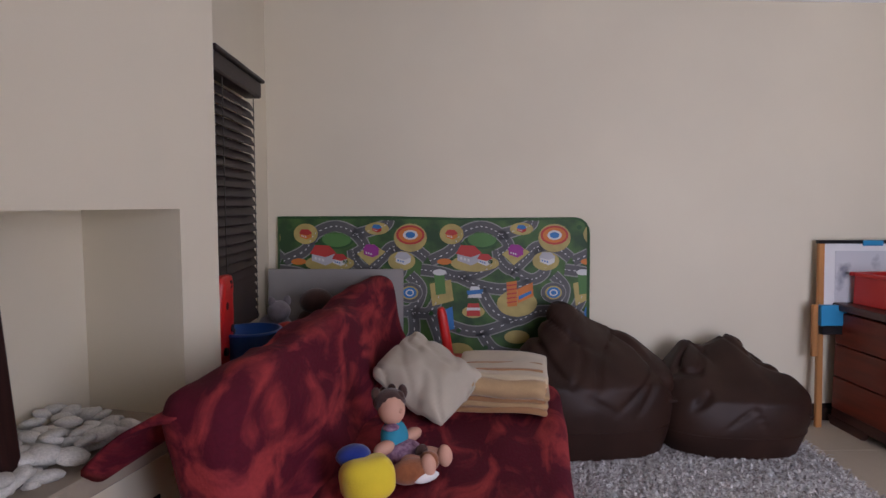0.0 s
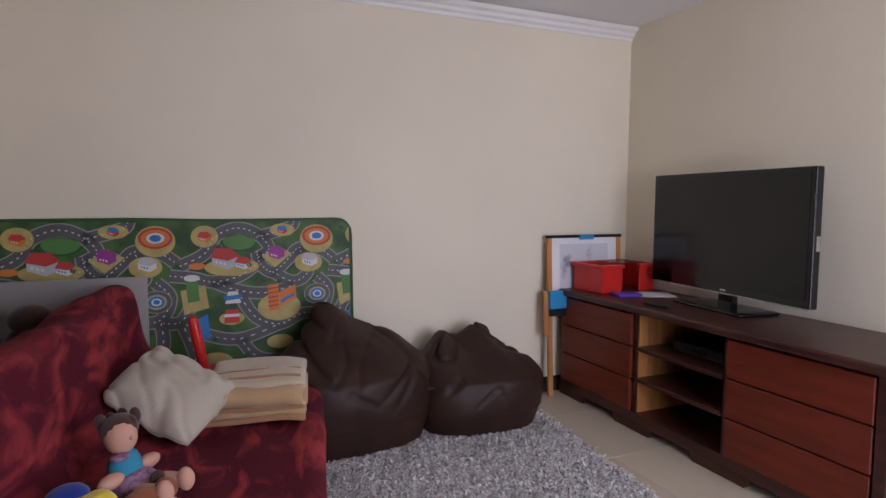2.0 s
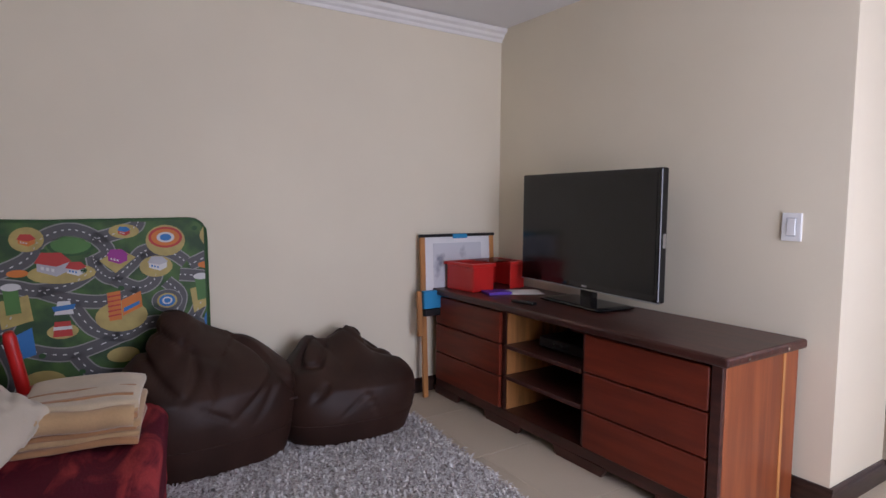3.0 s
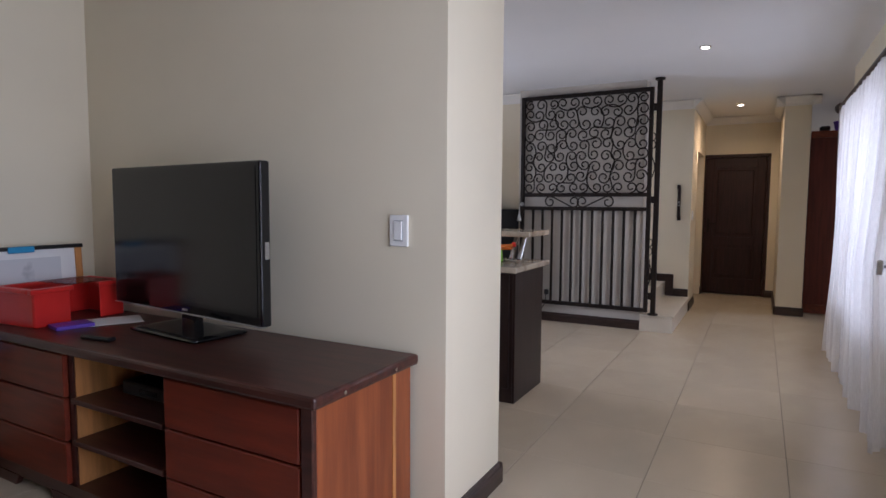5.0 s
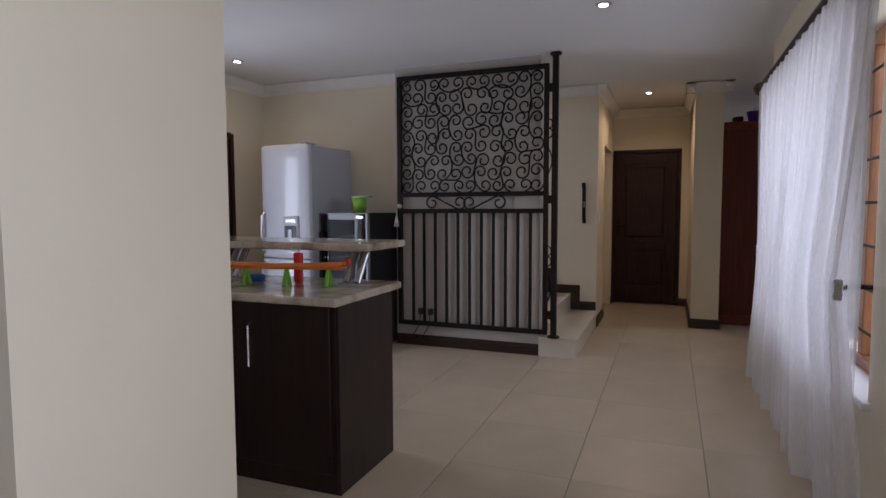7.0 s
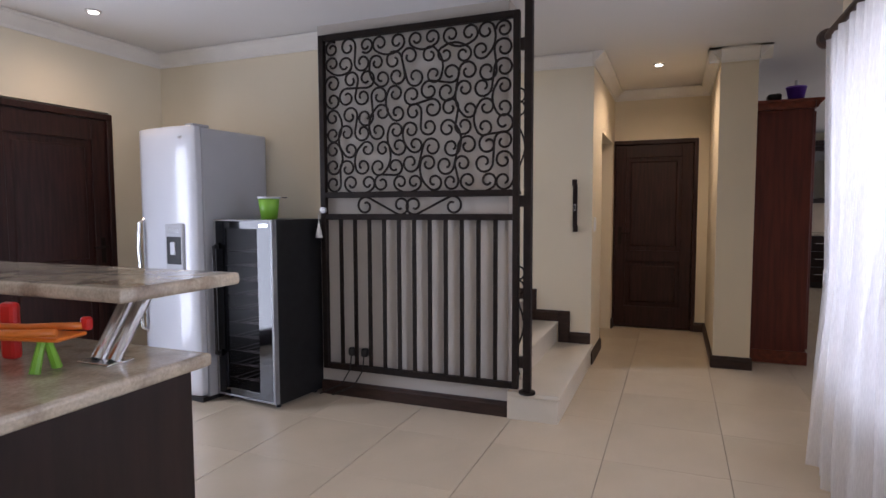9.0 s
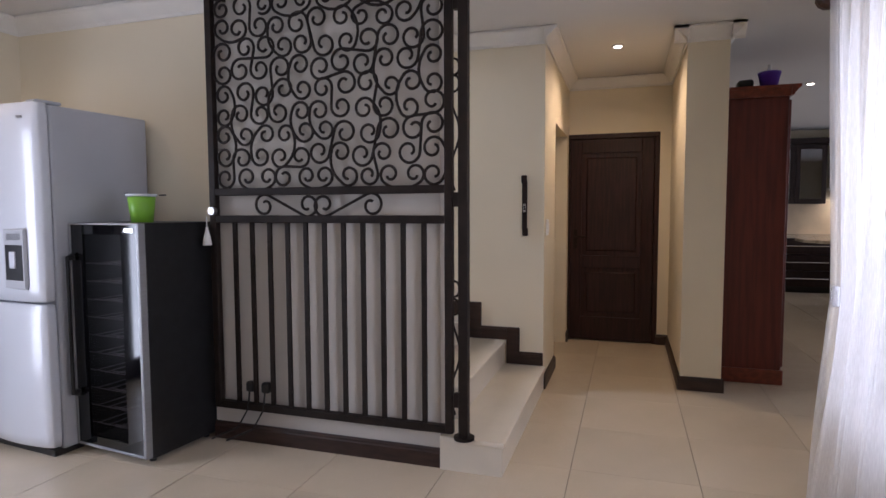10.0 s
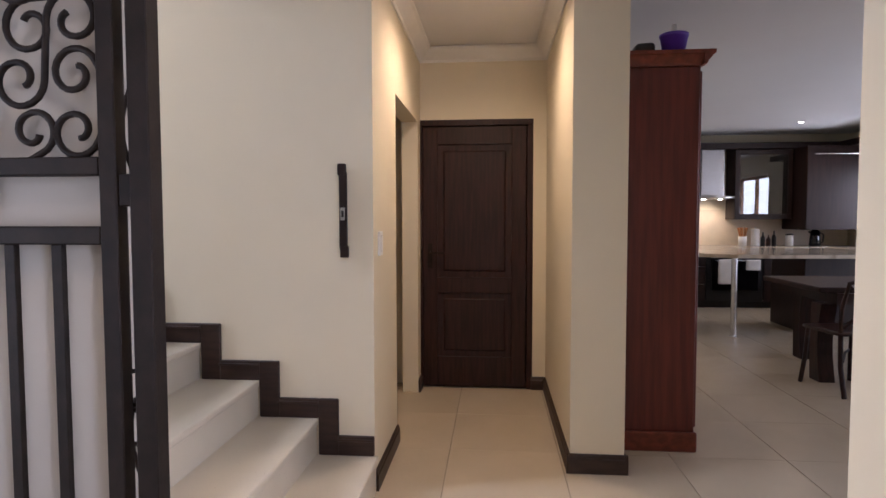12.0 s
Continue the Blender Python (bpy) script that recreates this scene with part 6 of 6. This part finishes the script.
part("lever", box((0.02, -0.01, 0.05), (0.08, 0.01, 0.062), 0.003), M_CHROME, tpn)
un2 = thing("sink_unit", pose(0, 0, 0), "dark base unit under the kitchen window", "cabinet")
part("body", box((12.9, -3.58, 0.0), (15.40, -3.02, 0.865), 0.003), M_EBONY, un2)
for k in range(4):
    part("door", box((12.92 + 0.62 * k, -3.019, 0.1), (13.52 + 0.62 * k, -3.0, 0.855), 0.003), M_EBONY, un2)
tagged(part("worktop", box((12.88, -3.58, 0.868), (15.415, -2.97, 0.905), 0.006), M_GRANITE), "granite worktop under the kitchen window", "worktop")

# kitchen peninsula on a chrome leg
pn = thing("breakfast_counter", pose(0, 0, 0), "curved granite breakfast counter on a chrome leg", "counter")
ct = bmesh.new()
ol = [(13.75, -0.30), (13.3, -0.28), (13.0, -0.42), (12.82, -0.70), (12.80, -1.0), (12.85, -2.6), (13.9, -2.6), (14.4, -2.2), (14.4, -0.9), (14.2, -0.45)]
lo_ = [ct.verts.new((x, y, 0.905)) for x, y in ol]
hi_ = [ct.verts.new((x, y, 0.942)) for x, y in ol]
ct.faces.new(lo_[::-1])
ct.faces.new(hi_)
for k in range(len(ol)):
    j = (k + 1) % len(ol)
    ct.faces.new((lo_[k], lo_[j], hi_[j], hi_[k]))
bmesh.ops.recalc_face_normals(ct, faces=ct.faces[:])
part("counter_top", ct, M_GRANITE, pn)
part("leg", rod((13.29, -0.85, 0.012), (13.29, -0.85, 0.905), 0.032, n=18), M_CHROME, pn, "round chrome leg")
part("foot_plate", rod((13.29, -0.85, 0), (13.29, -0.85, 0.014), 0.05, n=18), M_CHROME, pn)
part("base_cabinet", box((13.55, -2.55, 0.0), (14.35, -1.72, 0.905), 0.006), M_EBONY, pn)

# dining table and chairs
tbn = thing("dining_table", pose(12.0, -1.52, 0, 0, 0, 0), "dark wooden dining table with heavy legs", "table")
part("tabletop", box((-0.53, -1.1, 0.72), (0.45, 0.74, 0.765), 0.010, None, 2), M_DOOR, tbn)
part("apron", box((-0.55, -0.9, 0.63), (0.40, 0.62, 0.72)), M_DOOR, tbn)
for x, y in ((-0.45, 0.66), (0.35, 0.40), (-0.45, -0.95), (0.35, -0.95)):
    lg = bmesh.new()
    rings = []
    for k in range(7):
        t = k / 6
        z, sx, off = 0.63 * t, 0.075 - 0.02 * math.sin(t * 3.1), 0.03 * math.sin(t * 3.1)
        rings.append([lg.verts.new((x + off + a * sx, y + c * 0.06, z)) for a, c in ((-1, -1), (1, -1), (1, 1), (-1, 1))])
    for a, b2 in zip(rings, rings[1:]):
        for k in range(4):
            lg.faces.new((a[k], a[(k + 1) % 4], b2[(k + 1) % 4], b2[k]))
    lg.faces.new(rings[0][::-1])
    lg.faces.new(rings[-1])
    part("leg", lg, M_DOOR, tbn)


def chair(m):
    r = thing("dining_chair", m, "dark bentwood dining chair with a crossed back", "chair", "chairs at the dining table")
    part("seat", soft((0.42, 0.42, 0.035), 0.016, 8), M_DOOR, r, smooth=True, m=pose(0, 0, 0.46))
    for y in (-0.18, 0.18):
        part("front_leg", sweep([(0.17, y, 0.45), (0.185, y * 1.05, 0.22), (0.21, y * 1.15, 0.0)], 0.017, 8), M_DOOR, r)
        part("back_leg", sweep([(-0.18, y, 0.45), (-0.20, y * 1.05, 0.22), (-0.26, y * 1.1, 0.0)], 0.017, 8), M_DOOR, r)
    part("back_hoop", sweep([(-0.18, -0.18, 0.45), (-0.21, -0.20, 0.65), (-0.24, -0.17, 0.84), (-0.25, 0, 0.88), (-0.24, 0.17, 0.84), (-0.21, 0.20, 0.65), (-0.18, 0.18, 0.45)], 0.016, 8), M_DOOR, r)
    part("back_cross", sweep([(-0.19, -0.17, 0.50), (-0.20, 0.0, 0.66), (-0.24, 0.17, 0.83)], 0.012, 6), M_DOOR, r)
    part("back_cross", sweep([(-0.19, 0.17, 0.50), (-0.21, 0.0, 0.67), (-0.24, -0.17, 0.83)], 0.012, 6), M_DOOR, r)
    part("stretcher", sweep([(0.18, -0.17, 0.26), (0, 0, 0.28), (-0.20, 0.17, 0.26)], 0.009, 6), M_DOOR, r)
    return r


first = chair(pose(11.32, -0.90, 0, 0, 0, 8))
copy_thing(first, pose(11.30, -1.75, 0, 0, 0, -5))

# ---- floor: grout bed and tiles ----
setting("floor", box((-1.7, KSOUTH - 0.2, -0.10), (KEAST + 0.2, 7.0, -0.004)), M_GROUT, "floor of large beige porcelain tiles", "floor")
floor = bpy.data.objects["floor"]
PT, GAP = 0.61, 0.0022
tile = mesh_of(box((0.0008, GAP, -0.012), (PT - 0.0008, PT - GAP, 0.0), 0.0008), "tile", M_TILE)
for i in range(-4, 26):
    for j in range(-8, 8):
        x, y = 0.12 + PT * i, 1.43 + PT * (j)
        lounge_or_dining = -1.0 < x + PT / 2 < 11.2 and 0.75 < y + PT / 2 < 5.9
        kitchen = 8.2 < x + PT / 2 < 16.2 and -3.7 < y + PT / 2 < 1.3
        if lounge_or_dining or kitchen:
            t_ = new("tile", tile)
            t_.parent = floor
            t_.matrix_basis = pose(x, y, 0)
